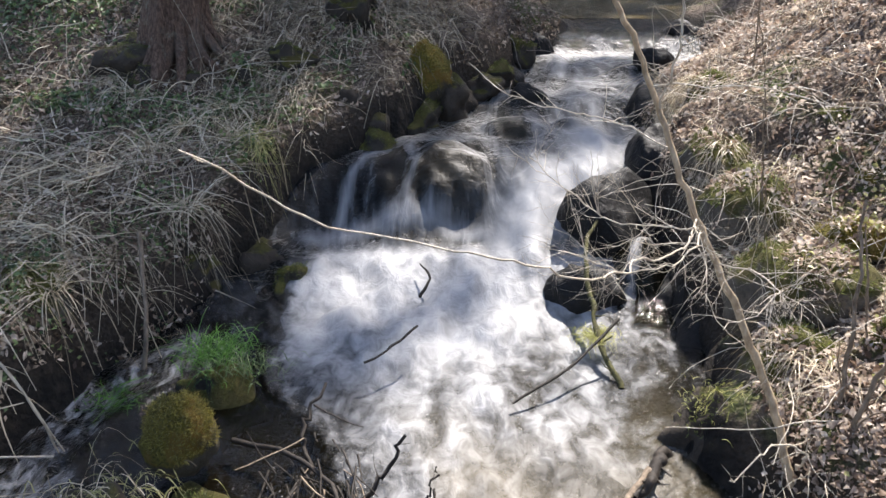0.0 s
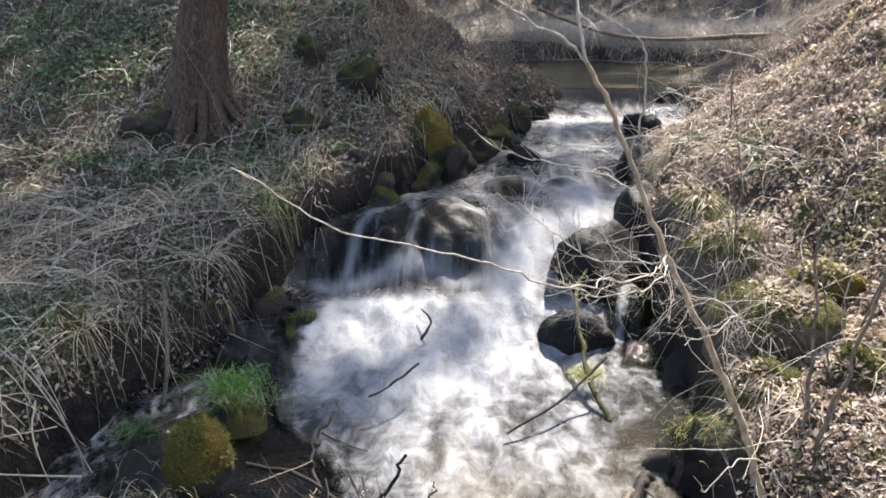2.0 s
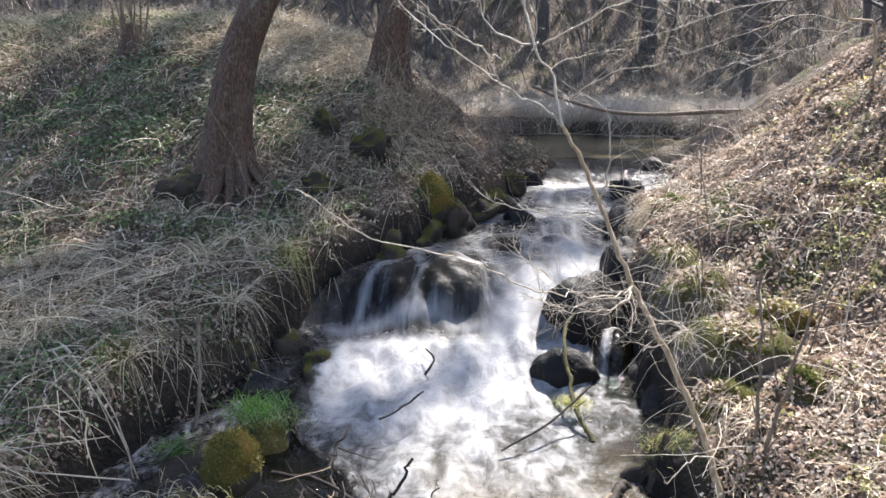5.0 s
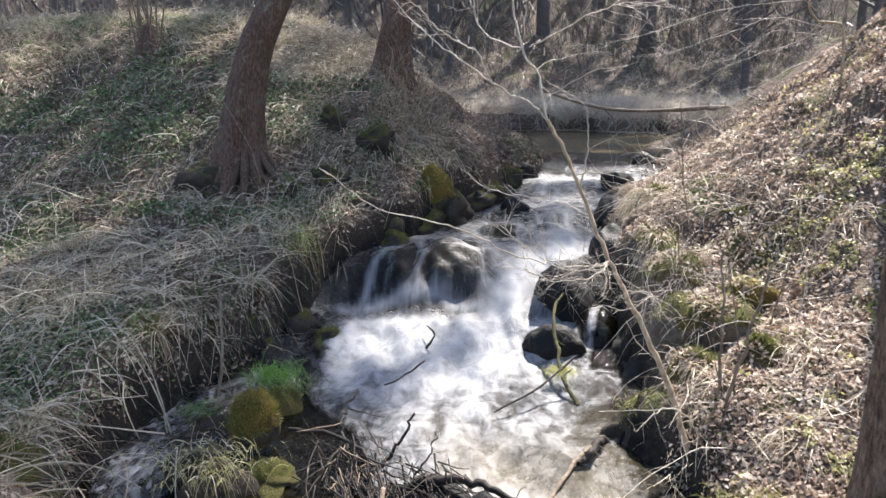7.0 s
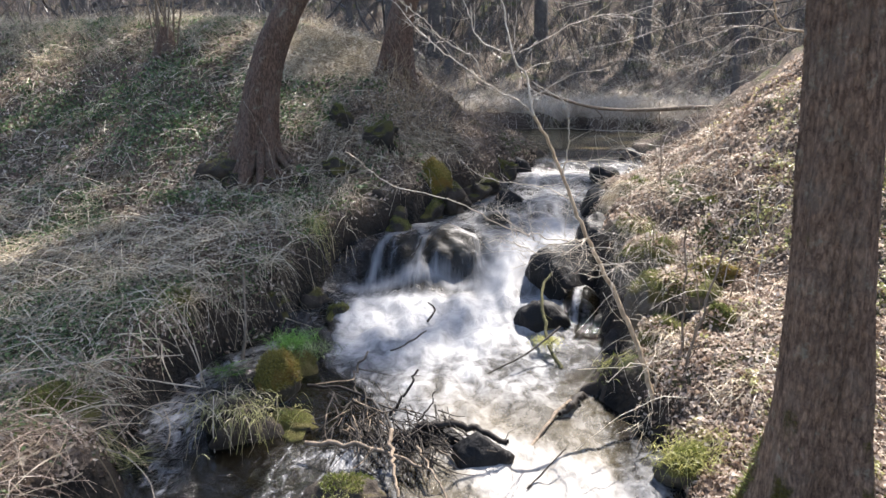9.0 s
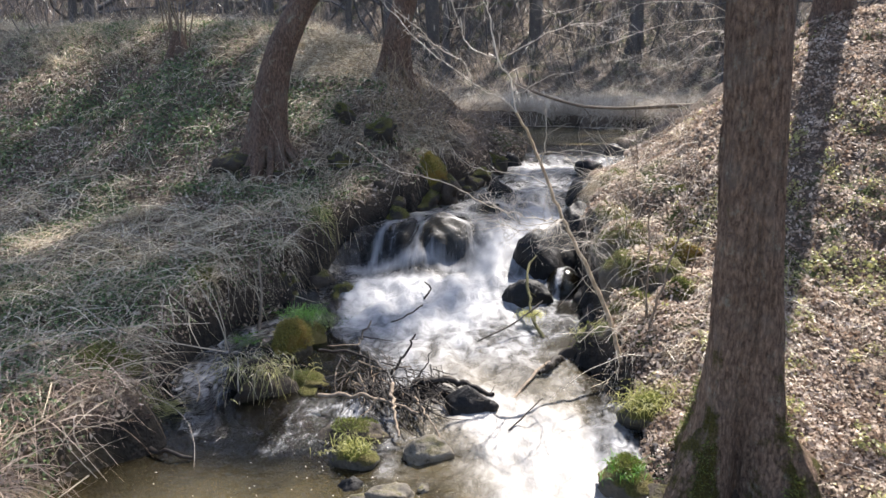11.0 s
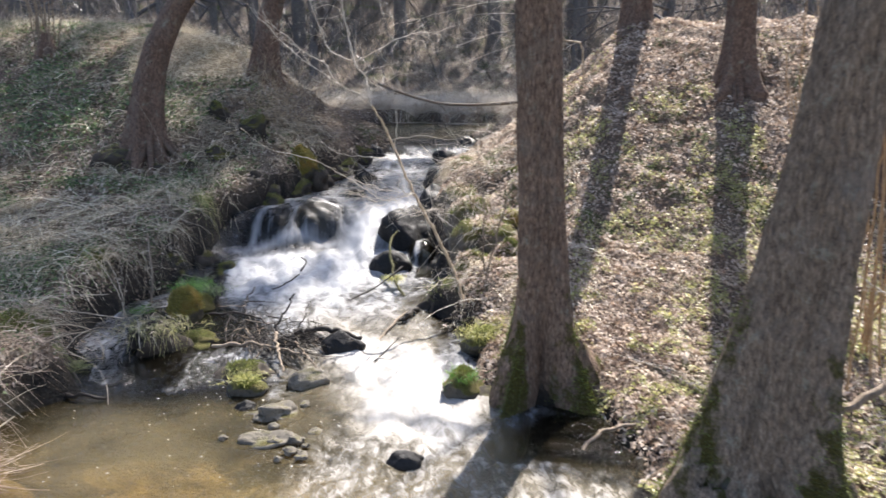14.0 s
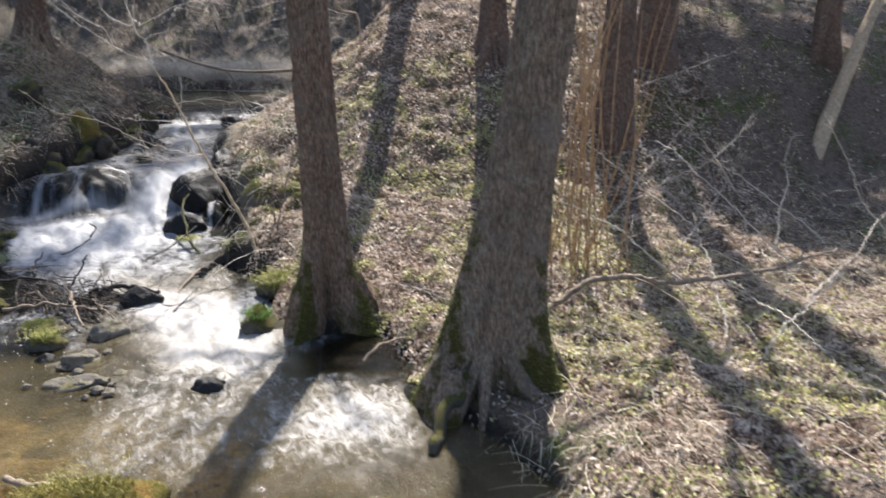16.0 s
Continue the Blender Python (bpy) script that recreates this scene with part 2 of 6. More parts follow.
# ---------------------------------------------------------------- materials
class Nodes:
    def __init__(self, name):
        self.mat = bpy.data.materials.new(name)
        self.mat.use_nodes = True
        self.t = self.mat.node_tree
        self.bsdf = self.t.nodes["Principled BSDF"]
        self.out = self.t.nodes["Material Output"]

    def add(self, kind, **settings):
        n = self.t.nodes.new("ShaderNode" + kind)
        for k, v in settings.items():
            setattr(n, k, v)
        return n

    def link(self, a, b):
        self.t.links.new(a, b)

    def put(self, socket, value):
        if isinstance(value, bpy.types.NodeSocket):
            self.t.links.new(value, socket)
        else:
            socket.default_value = value

    def coords(self, scale=(1, 1, 1), kind="Object"):
        c, m = self.add("TexCoord"), self.add("Mapping")
        self.link(c.outputs[kind], m.inputs["Vector"])
        m.inputs["Scale"].default_value = scale
        return m.outputs["Vector"]

    def noise(self, vec, scale, detail=4.0, rough=0.55, distort=0.0):
        n = self.add("TexNoise")
        self.link(vec, n.inputs["Vector"])
        n.inputs["Scale"].default_value, n.inputs["Detail"].default_value = scale, detail
        n.inputs["Roughness"].default_value, n.inputs["Distortion"].default_value = rough, distort
        return n.outputs["Fac"]

    def voronoi(self, vec, scale, feature="F1"):
        n = self.add("TexVoronoi", feature=feature)
        self.link(vec, n.inputs["Vector"])
        n.inputs["Scale"].default_value = scale
        return n.outputs["Distance"]

    def ramp(self, fac, stops):
        n = self.add("ValToRGB")
        self.put(n.inputs["Fac"], fac)
        e = n.color_ramp.elements
        for i, (p, c) in enumerate(stops):
            el = e[i] if i < 2 else e.new(p)
            el.position = p
            el.color = (*c, 1) if len(c) == 3 else c
        return n.outputs["Color"]

    def band(self, fac, a, b):
        n = self.add("MapRange", interpolation_type='SMOOTHSTEP')
        self.put(n.inputs["Value"], fac)
        n.inputs["From Min"].default_value, n.inputs["From Max"].default_value = a, b
        return n.outputs["Result"]

    def math(self, op, a, b=0.0, c=0.0):
        n = self.add("Math", operation=op)
        self.put(n.inputs[0], a), self.put(n.inputs[1], b), self.put(n.inputs[2], c)
        return n.outputs["Value"]

    def mix(self, fac, a, b):
        n = self.add("Mix", data_type='RGBA')
        self.put(n.inputs["Factor"], fac)
        self.put(n.inputs["A"], a if not isinstance(a, tuple) else (*a, 1))
        self.put(n.inputs["B"], b if not isinstance(b, tuple) else (*b, 1))
        return n.outputs["Result"]

    def bump(self, height, strength, distance, normal=None):
        n = self.add("Bump")
        self.put(n.inputs["Height"], height)
        n.inputs["Strength"].default_value, n.inputs["Distance"].default_value = strength, distance
        if normal is not None:
            self.link(normal, n.inputs["Normal"])
        return n.outputs["Normal"]

    def finish(self, color, rough=0.8, normal=None, spec=None, coat=None):
        self.put(self.bsdf.inputs["Base Color"], color if not isinstance(color, tuple) else (*color, 1))
        self.put(self.bsdf.inputs["Roughness"], rough)
        if normal is not None:
            self.link(normal, self.bsdf.inputs["Normal"])
        if spec is not None:
            self.put(self.bsdf.inputs["Specular IOR Level"], spec)
        if coat is not None:
            self.put(self.bsdf.inputs["Coat Weight"], coat)
            self.bsdf.inputs["Coat Roughness"].default_value = 0.15
        return self.mat

    def thin(self, color, share, rough=0.42):
        """Leaf or straw: part of the light passes through."""
        self.finish(color, rough, spec=0.5)
        tr, mx = self.add("BsdfTranslucent"), self.add("MixShader")
        self.put(tr.inputs["Color"], color)
        mx.inputs["Fac"].default_value = share
        self.link(self.bsdf.outputs["BSDF"], mx.inputs[1])
        self.link(tr.outputs["BSDF"], mx.inputs[2])
        self.link(mx.outputs["Shader"], self.out.inputs["Surface"])
        return self.mat

    def island(self):
        return self.add("NewGeometry").outputs["Random Per Island"]

    def up(self):
        n = self.add("SeparateXYZ")
        self.link(self.add("NewGeometry").outputs["Normal"], n.inputs[0])
        return n.outputs["Z"]


def ground_material():
    m = Nodes("leaf_litter_soil")
    v = m.coords()
    fine, mid, big = m.noise(v, 55, 5, 0.65), m.noise(v, 11, 4, 0.6), m.noise(v, 1.1, 4)
    col = m.ramp(fine, [(0.25, (0.035, 0.027, 0.02)), (0.75, (0.32, 0.25, 0.19)), (0.5, (0.14, 0.107, 0.08))])
    col = m.mix(m.band(mid, 0.48, 0.7), col, (0.085, 0.064, 0.047))
    cells = m.voronoi(v, 34)
    col = m.mix(m.band(cells, 0.0, 0.35), (0.2, 0.16, 0.12), col)
    moss = m.math('MULTIPLY', m.band(big, 0.52, 0.66), m.band(mid, 0.35, 0.6))
    col = m.mix(moss, col, m.ramp(fine, [(0.3, (0.03, 0.045, 0.012)), (0.7, (0.12, 0.14, 0.035))]))
    h = m.math('ADD', fine, m.math('MULTIPLY', cells, 0.7))
    steep = m.math('MULTIPLY', m.band(m.math('ADD', m.up(), m.math('MULTIPLY', mid, 0.25)), 0.9, 0.72), m.add("Attribute", attribute_name="cut").outputs["Fac"])
    col = m.mix(steep, col, m.ramp(fine, [(0.3, (0.022, 0.017, 0.012)), (0.7, (0.1, 0.077, 0.056))]))
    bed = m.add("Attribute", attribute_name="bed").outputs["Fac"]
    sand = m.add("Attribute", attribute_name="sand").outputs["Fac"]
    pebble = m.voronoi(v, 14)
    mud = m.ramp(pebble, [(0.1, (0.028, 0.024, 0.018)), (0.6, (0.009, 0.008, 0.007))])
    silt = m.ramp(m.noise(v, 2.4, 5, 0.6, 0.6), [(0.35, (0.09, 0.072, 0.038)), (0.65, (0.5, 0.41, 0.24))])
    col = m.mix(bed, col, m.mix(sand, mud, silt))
    return m.finish(col, 0.9, m.bump(h, 0.9, 0.03), 0.25)


def rock_material(name, dark, light, wetness, moss, yellow=0.0):
    """Stone; moss: how much of the upward faces it covers."""
    m = Nodes(name)
    v = m.coords()
    a, b, c = m.noise(v, 4, 6, 0.6), m.noise(v, 30, 6, 0.65), m.noise(v, 3.0, 5, 0.6)
    col = m.ramp(a, [(0.3, dark), (0.72, light)])
    col = m.mix(m.band(b, 0.5, 0.75), col, dark)
    rough = m.math('ADD', m.math('MULTIPLY', b, 0.3), 0.75 - 0.4 * wetness)
    n = m.bump(m.math('ADD', a, m.math('MULTIPLY', b, 0.35)), 0.7, 0.05)
    if moss > 0:
        fluff = m.noise(v, 75, 5, 0.7)
        g = m.ramp(fluff, [(0.28, (0.026, 0.03, 0.008)), (0.72, (0.155 + 0.09 * yellow, 0.148 + 0.05 * yellow, 0.03))])
        g = m.mix(m.band(m.noise(v, 7, 3), 0.45, 0.65), g, (0.10 + 0.1 * yellow, 0.085 + 0.04 * yellow, 0.025))
        where = m.math('ADD', m.math('MULTIPLY', m.up(), 0.55), m.math('MULTIPLY', c, 0.9))
        cover = m.band(where, 1.0 - 0.75 * moss, 1.18 - 0.75 * moss)
        col = m.mix(cover, col, g)
        rough = m.mix(cover, rough, (0.95, 0.95, 0.95))
        n = m.bump(m.math('MULTIPLY', fluff, cover), 0.9, 0.035, n)
    return m.finish(col, rough, n, 0.35 - 0.15 * (wetness > 0.9))


def bark_material(name, dark, light, moss_height, grey=0.0, most=0.0):
    m = Nodes(name)
    v, vs = m.coords(), m.coords((1, 1, 0.34))
    ridges = m.noise(vs, 55, 5, 0.65, 0.5)
    plates = m.voronoi(vs, 60)
    fine = m.noise(v, 90, 4, 0.7)
    col = m.ramp(ridges, [(0.32, dark), (0.68, light)])
    col = m.mix(m.math('MULTIPLY', m.band(plates, 0.4, 0.7), 0.5), col, dark)
    col = m.mix(m.math('MULTIPLY', m.band(fine, 0.5, 0.7), 0.5), col, light)
    col = m.mix(m.math('MULTIPLY', m.band(m.noise(v, 3.2, 5, 0.65), 0.5, 0.7), 0.5), col, (0.22 + grey, 0.19 + grey, 0.155 + grey))
    lichen = m.math('MULTIPLY', m.band(m.noise(v, 8, 5, 0.7), 0.54, 0.66), m.band(m.noise(v, 26, 4, 0.7), 0.4, 0.6))
    col = m.mix(m.math('MULTIPLY', lichen, 0.65), col, (0.34, 0.33, 0.25))
    col = m.mix(m.math('MULTIPLY', m.band(m.noise(v, 1.9, 4, 0.6), 0.5, 0.68), 0.3), col, dark)
    n = m.bump(m.math('ADD', ridges, m.math('MULTIPLY', fine, 0.25)), 1.0, 0.035)
    if moss_height > 0:
        ridge = m.add("Attribute", attribute_name="ridge").outputs["Fac"]
        k = m.math('ADD', ridge, m.math('MULTIPLY', m.math('SUBTRACT', m.noise(v, 7, 6, 0.7), 0.5), 2.4))
        cover = m.band(k, 0.55 + most, 0.95 + most)
        g = m.ramp(fine, [(0.3, (0.022, 0.023, 0.007)), (0.7, (0.16, 0.14, 0.03))])
        col = m.mix(cover, col, g)
        n = m.bump(m.math('MULTIPLY', fine, cover), 0.6, 0.02, n)
    return m.finish(col, 0.88, n, 0.25)


def plain_bark(name, dark, light, scale=40.0, rough=0.75):
    m = Nodes(name)
    v = m.coords((1, 1, 0.4))
    a = m.noise(v, scale, 4, 0.6)
    col = m.ramp(a, [(0.3, dark), (0.7, light)])
    return m.finish(col, rough, m.bump(m.math('ADD', a, m.noise(v, scale * 0.35, 4, 0.65)), 0.9, 0.008), 0.35)


def foliage_material(name, stops, share):
    m = Nodes(name)
    return m.thin(m.ramp(m.island(), stops), share)


def litter_material(name, stops, share):
    """Dead leaves: each leaf has its own shade, and damp and dry patches run through them."""
    m = Nodes(name)
    v = m.coords()
    patch = m.noise(v, 3.5, 4, 0.6)
    fac = m.math('ADD', m.math('MULTIPLY', m.island(), 0.55), m.math('ADD', m.math('MULTIPLY_ADD', patch, 1.8, -0.9), m.math('MULTIPLY_ADD', m.noise(v, 9, 3, 0.6), 2.4, -0.98)))
    return m.thin(m.ramp(fac, stops), share, 0.6)


def water_material():
    """Brownish clear water with a mirror-like skin, and foam where it breaks; some foam is painted sun glare."""
    m = Nodes("stream_water")
    v = m.coords()
    ripple = m.math('ADD', m.noise(m.coords((1, 0.6, 1)), 14, 4, 0.6, 0.4), m.math('MULTIPLY', m.noise(v, 45, 3, 0.6), 0.15))
    silt = m.add("Attribute", attribute_name="silt").outputs["Fac"]
    foam_glare_in = m.add("Attribute", attribute_name="foam").outputs["Fac"]
    swirl = m.noise(m.coords((1.0, 0.5, 0.5)), 3.4, 4, 0.55, 0.7)
    lie = m.add("CombineXYZ")
    m.link(m.add("Attribute", attribute_name="across").outputs["Fac"], lie.inputs[0])
    m.link(m.math('MULTIPLY', m.add("Attribute", attribute_name="along").outputs["Fac"], 0.2), lie.inputs[1])
    strands = m.noise(lie.outputs["Vector"], 13, 3, 0.55, 0.35)
    curls = m.noise(m.coords((1.0, 0.75, 0.6)), 11, 4, 0.55, 0.5)
    drop = m.add("Attribute", attribute_name="drop").outputs["Fac"]
    f = m.math('MULTIPLY', m.math('MULTIPLY_ADD', swirl, 2.4, -1.2), m.math('MULTIPLY_ADD', drop, -0.6, 1.0))
    f = m.math('ADD', f, m.math('MULTIPLY', m.math('MULTIPLY_ADD', strands, 2.4, -1.2), m.math('MULTIPLY', m.math('MULTIPLY_ADD', drop, 0.6, 0.1), m.math('MULTIPLY_ADD', m.band(foam_glare_in, 0.45, 0.95), -0.75, 1.0))))
    f = m.math('ADD', f, m.math('MULTIPLY', m.math('MULTIPLY_ADD', curls, 2.4, -1.2), m.math('MULTIPLY_ADD', drop, -0.8, 1.0)))
    low = m.band(silt, 0.2, 0.31)
    flecks = m.math('MULTIPLY_ADD', m.noise(m.coords((1.0, 0.55, 1.0)), 24, 3, 0.6, 0.5), 5.0, -2.6)
    chop = m.add("Attribute", attribute_name="chop").outputs["Fac"]
    f = m.math('ADD', m.math('MULTIPLY', f, m.math('MULTIPLY_ADD', m.math('MAXIMUM', low, chop), -0.5, 1.0)), m.math('MULTIPLY', flecks, m.math('MULTIPLY', low, 0.22)))
    f = m.math('MULTIPLY', f, m.math('MULTIPLY_ADD', m.band(foam_glare_in, 0.55, 1.0), -0.5, 1.0))
    wavelets = m.math('MULTIPLY_ADD', m.noise(m.coords((1.0, 0.5, 1.0)), 13, 5, 0.68, 1.0), 5.5, -2.9)
    f = m.math('ADD', f, m.math('MULTIPLY', wavelets, m.math('MULTIPLY', chop, 1.0)))
    f = m.math('ADD', f, m.math('MULTIPLY_ADD', foam_glare_in, 1.5, -0.85))
    cover = m.math('MULTIPLY', m.math('MULTIPLY', m.band(f, -0.75, 0.95), m.band(foam_glare_in, 0.02, 0.3)), 0.95)
    ripple = m.math('MULTIPLY', ripple, m.math('MULTIPLY', m.math('MULTIPLY_ADD', drop, -0.55, 1.0), m.math('MULTIPLY_ADD', m.band(foam_glare_in, 0.03, 0.25), 0.75, 0.25)))
    normal = m.bump(ripple, 1.0, 0.08)
    tint = m.ramp(m.noise(v, 1.3, 4), [(0.3, (0.55, 0.47, 0.3)), (0.7, (0.84, 0.75, 0.55))])
    tint = m.mix(m.band(silt, 0.12, 0.24), (0.22, 0.26, 0.29), tint)
    clear, mud, gloss = m.add("BsdfTransparent"), m.add("BsdfDiffuse"), m.add("BsdfGlossy")
    m.link(tint, clear.inputs["Color"])
    m.link(m.ramp(m.noise(v, 1.1, 3, 0.5), [(0.35, (0.06, 0.052, 0.028)), (0.65, (0.2, 0.16, 0.08))]), mud.inputs["Color"])
    m.put(gloss.inputs["Roughness"], m.math('ADD', m.math('MULTIPLY_ADD', m.band(foam_glare_in, 0.05, 0.35), 0.14, 0.06), m.math('MULTIPLY', drop, 0.42)))
    m.link(normal, gloss.inputs["Normal"])
    body, skin, white = m.add("MixShader"), m.add("MixShader"), m.add("MixShader")
    m.link(silt, body.inputs["Fac"])
    m.link(clear.outputs["BSDF"], body.inputs[1]), m.link(mud.outputs["BSDF"], body.inputs[2])
    fr = m.add("Fresnel")
    fr.inputs["IOR"].default_value = 1.33
    m.link(normal, fr.inputs["Normal"])
    m.link(m.math('MULTIPLY', fr.outputs["Fac"], m.math('MULTIPLY_ADD', drop, -0.3, 1.0)), skin.inputs["Fac"])
    m.link(body.outputs["Shader"], skin.inputs[1]), m.link(gloss.outputs["BSDF"], skin.inputs[2])
    brown = m.band(silt, 0.16, 0.3)
    grey = m.mix(brown, (0.22, 0.225, 0.232), (0.24, 0.22, 0.185))
    m.finish(m.mix(m.band(f, -0.1, 1.0), grey, m.mix(brown, (0.39, 0.39, 0.39), (0.39, 0.375, 0.35))), 0.55, m.bump(f, 0.25, 0.06), 0.25)
    m.link(cover, white.inputs["Fac"])
    m.link(skin.outputs["Shader"], white.inputs[1]), m.link(m.bsdf.outputs["BSDF"], white.inputs[2])
    m.link(white.outputs["Shader"], m.out.inputs["Surface"])
    return m.mat


M_GROUND = ground_material()
M_WATER = water_material()
M_WETROCK = rock_material("wet_dark_rock", (0.005, 0.005, 0.005), (0.02, 0.0185, 0.017), 1.0, 0.0)
M_BANKSTONE = rock_material("dark_bank_stone", (0.014, 0.012, 0.009), (0.065, 0.054, 0.042), 0.2, 0.52)
M_ROCKMOSS = rock_material("moss_covered_rock", (0.025, 0.022, 0.016), (0.10, 0.09, 0.07), 0.3, 0.52)
M_ROCKYEL = rock_material("yellow_moss_rock", (0.025, 0.022, 0.016), (0.09, 0.08, 0.06), 0.3, 0.8, 1.0)
M_PALEROCK = rock_material("pale_wet_stone", (0.03, 0.026, 0.02), (0.24, 0.21, 0.16), 0.5, 0.15)
M_BARK = bark_material("furrowed_bark", (0.075, 0.048, 0.034), (0.4, 0.28, 0.195), 0.34)
M_BARKGREY = bark_material("grey_bark", (0.085, 0.063, 0.045), (0.4, 0.305, 0.215), 0.3, 0.02, 0.12)
M_BARKWOOD = bark_material("grey_forest_bark", (0.08, 0.072, 0.068), (0.2, 0.18, 0.165), 0.0)
M_BARKFAR = bark_material("brown_bark", (0.06, 0.038, 0.028), (0.29, 0.195, 0.14), 0.0)
M_TWIG = plain_bark("pale_twig_bark", (0.36, 0.3, 0.22), (0.62, 0.56, 0.46), 60, 0.4)
M_SAPLING = plain_bark("tan_sapling_bark", (0.24, 0.17, 0.1), (0.52, 0.41, 0.27), 40, 0.6)
M_DARKSTICK = plain_bark("wet_dark_stick", (0.01, 0.008, 0.006), (0.038, 0.029, 0.021), 40, 0.7)
M_DEADWOOD = plain_bark("dead_wood", (0.1, 0.075, 0.05), (0.3, 0.235, 0.17), 40, 0.8)
M_BRUSH = plain_bark("grey_brush", (0.13, 0.105, 0.085), (0.32, 0.27, 0.225), 12, 0.85)
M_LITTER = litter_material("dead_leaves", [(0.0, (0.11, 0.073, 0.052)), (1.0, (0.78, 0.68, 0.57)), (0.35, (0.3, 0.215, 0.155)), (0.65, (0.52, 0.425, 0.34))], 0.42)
M_STRAW = foliage_material("dry_grass", [(0.0, (0.17, 0.128, 0.078)), (1.0, (0.94, 0.84, 0.63)), (0.45, (0.53, 0.445, 0.3))], 0.35)
M_TUSSOCK = foliage_material("dead_tussock_grass", [(0.0, (0.11, 0.083, 0.05)), (1.0, (0.88, 0.78, 0.58)), (0.5, (0.4, 0.33, 0.22))], 0.35)
M_BROWNGRASS = foliage_material("brown_dead_grass", [(0.0, (0.17, 0.115, 0.08)), (1.0, (0.78, 0.62, 0.47)), (0.5, (0.42, 0.315, 0.225))], 0.35)
M_REED = foliage_material("far_dry_grass", [(0.0, (0.37, 0.315, 0.24)), (1.0, (0.66, 0.59, 0.48))], 0.35)
M_GREEN = foliage_material("fresh_green_leaves", [(0.0, (0.04, 0.064, 0.022)), (1.0, (0.26, 0.34, 0.13)), (0.5, (0.098, 0.15, 0.052))], 0.3)
M_GRASS = foliage_material("fresh_green_grass", [(0.0, (0.04, 0.13, 0.015)), (1.0, (0.15, 0.33, 0.045))], 0.4)
M_MOSSLEAF = foliage_material("yellow_green_herbs", [(0.0, (0.22, 0.23, 0.06)), (1.0, (0.58, 0.56, 0.2))], 0.5)
M_HERB = foliage_material("olive_herbs", [(0.0, (0.22, 0.23, 0.08)), (1.0, (0.6, 0.57, 0.25))], 0.45)
M_MOSSYEL = foliage_material("yellow_moss_fronds", [(0.0, (0.10, 0.085, 0.02)), (1.0, (0.36, 0.31, 0.07)), (0.4, (0.2, 0.17, 0.04))], 0.35)
M_MOSSGREEN = foliage_material("green_moss_fronds", [(0.0, (0.05, 0.06, 0.015)), (1.0, (0.26, 0.3, 0.06)), (0.5, (0.12, 0.14, 0.03))], 0.35)
M_BRUSHLEAF = foliage_material("bare_undergrowth", [(0.0, (0.038, 0.035, 0.034)), (1.0, (0.13, 0.12, 0.115))], 0.1)
M_FARBRUSH = plain_bark("dark_far_brush", (0.045, 0.042, 0.041), (0.15, 0.139, 0.133), 12, 0.85)
M_ORANGE = plain_bark("orange_shoot_bark", (0.24, 0.14, 0.065), (0.5, 0.33, 0.17), 40, 0.55)
M_ROCKDRY = rock_material("brown_bank_rock", (0.05, 0.042, 0.032), (0.2, 0.17, 0.13), 0.1, 0.6)
# near-black stone colour that holds the shade under the right bank
M_SHADEROCK = rock_material("shade_black_rock", (0.005, 0.0045, 0.004), (0.02, 0.017, 0.014), 0.5, 0.0)
M_EARTH = rock_material("dark_damp_earth", (0.018, 0.014, 0.01), (0.07, 0.055, 0.04), 0.1, 0.18)
# darker copy of dead_leaves, with the shade of the banks in its colour
M_LITTERSHADE = litter_material("shaded_dead_leaves", [(0.0, (0.06, 0.042, 0.03)), (1.0, (0.6, 0.51, 0.39)), (0.4, (0.17, 0.125, 0.085)), (0.75, (0.34, 0.27, 0.2))], 0.35)

# ---------------------------------------------------------------- ground and water
def graded(lo, hi, step, far, growth=1.16):
    a = list(np.arange(lo, hi + 1e-6, step))
    s = step
    while a[-1] < far:
        s *= growth
        a.append(a[-1] + s)
    s = step
    while a[0] > -far:
        s *= growth
        a.insert(0, a[0] - s)
    return np.array(a)


def grid(xs, ys, height):
    gx, gy = np.meshgrid(xs, ys)
    z = height(gx, gy)
    v = np.stack([gx, gy, z], -1).reshape(-1, 3)
    i, j = np.meshgrid(np.arange(len(ys) - 1), np.arange(len(xs) - 1), indexing="ij")
    k = i * len(xs) + j
    return v, np.stack([k, k + 1, k + len(xs) + 1, k + len(xs)], -1).reshape(-1, 4)


v, f = grid(graded(-5.5, 7.0, 0.05, 900), graded(-2.5, 11.0, 0.05, 900), ground_height)
edge = np.minimum(v[:, 0] - ease(v[:, 1], LEFT), ease(v[:, 1], RIGHT) - v[:, 0])
# bed also takes in an ellipse by the grey tree, painting its shade dark
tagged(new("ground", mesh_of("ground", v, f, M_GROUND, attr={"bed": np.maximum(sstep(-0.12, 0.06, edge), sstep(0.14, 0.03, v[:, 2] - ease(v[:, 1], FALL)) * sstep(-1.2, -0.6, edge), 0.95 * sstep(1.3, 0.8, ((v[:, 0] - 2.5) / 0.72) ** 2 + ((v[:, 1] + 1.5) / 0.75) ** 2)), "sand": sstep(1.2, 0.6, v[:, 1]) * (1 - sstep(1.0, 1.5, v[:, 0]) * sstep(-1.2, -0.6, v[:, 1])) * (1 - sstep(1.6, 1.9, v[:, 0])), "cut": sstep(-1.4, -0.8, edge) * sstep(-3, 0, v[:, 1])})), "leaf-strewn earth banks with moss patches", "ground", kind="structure")


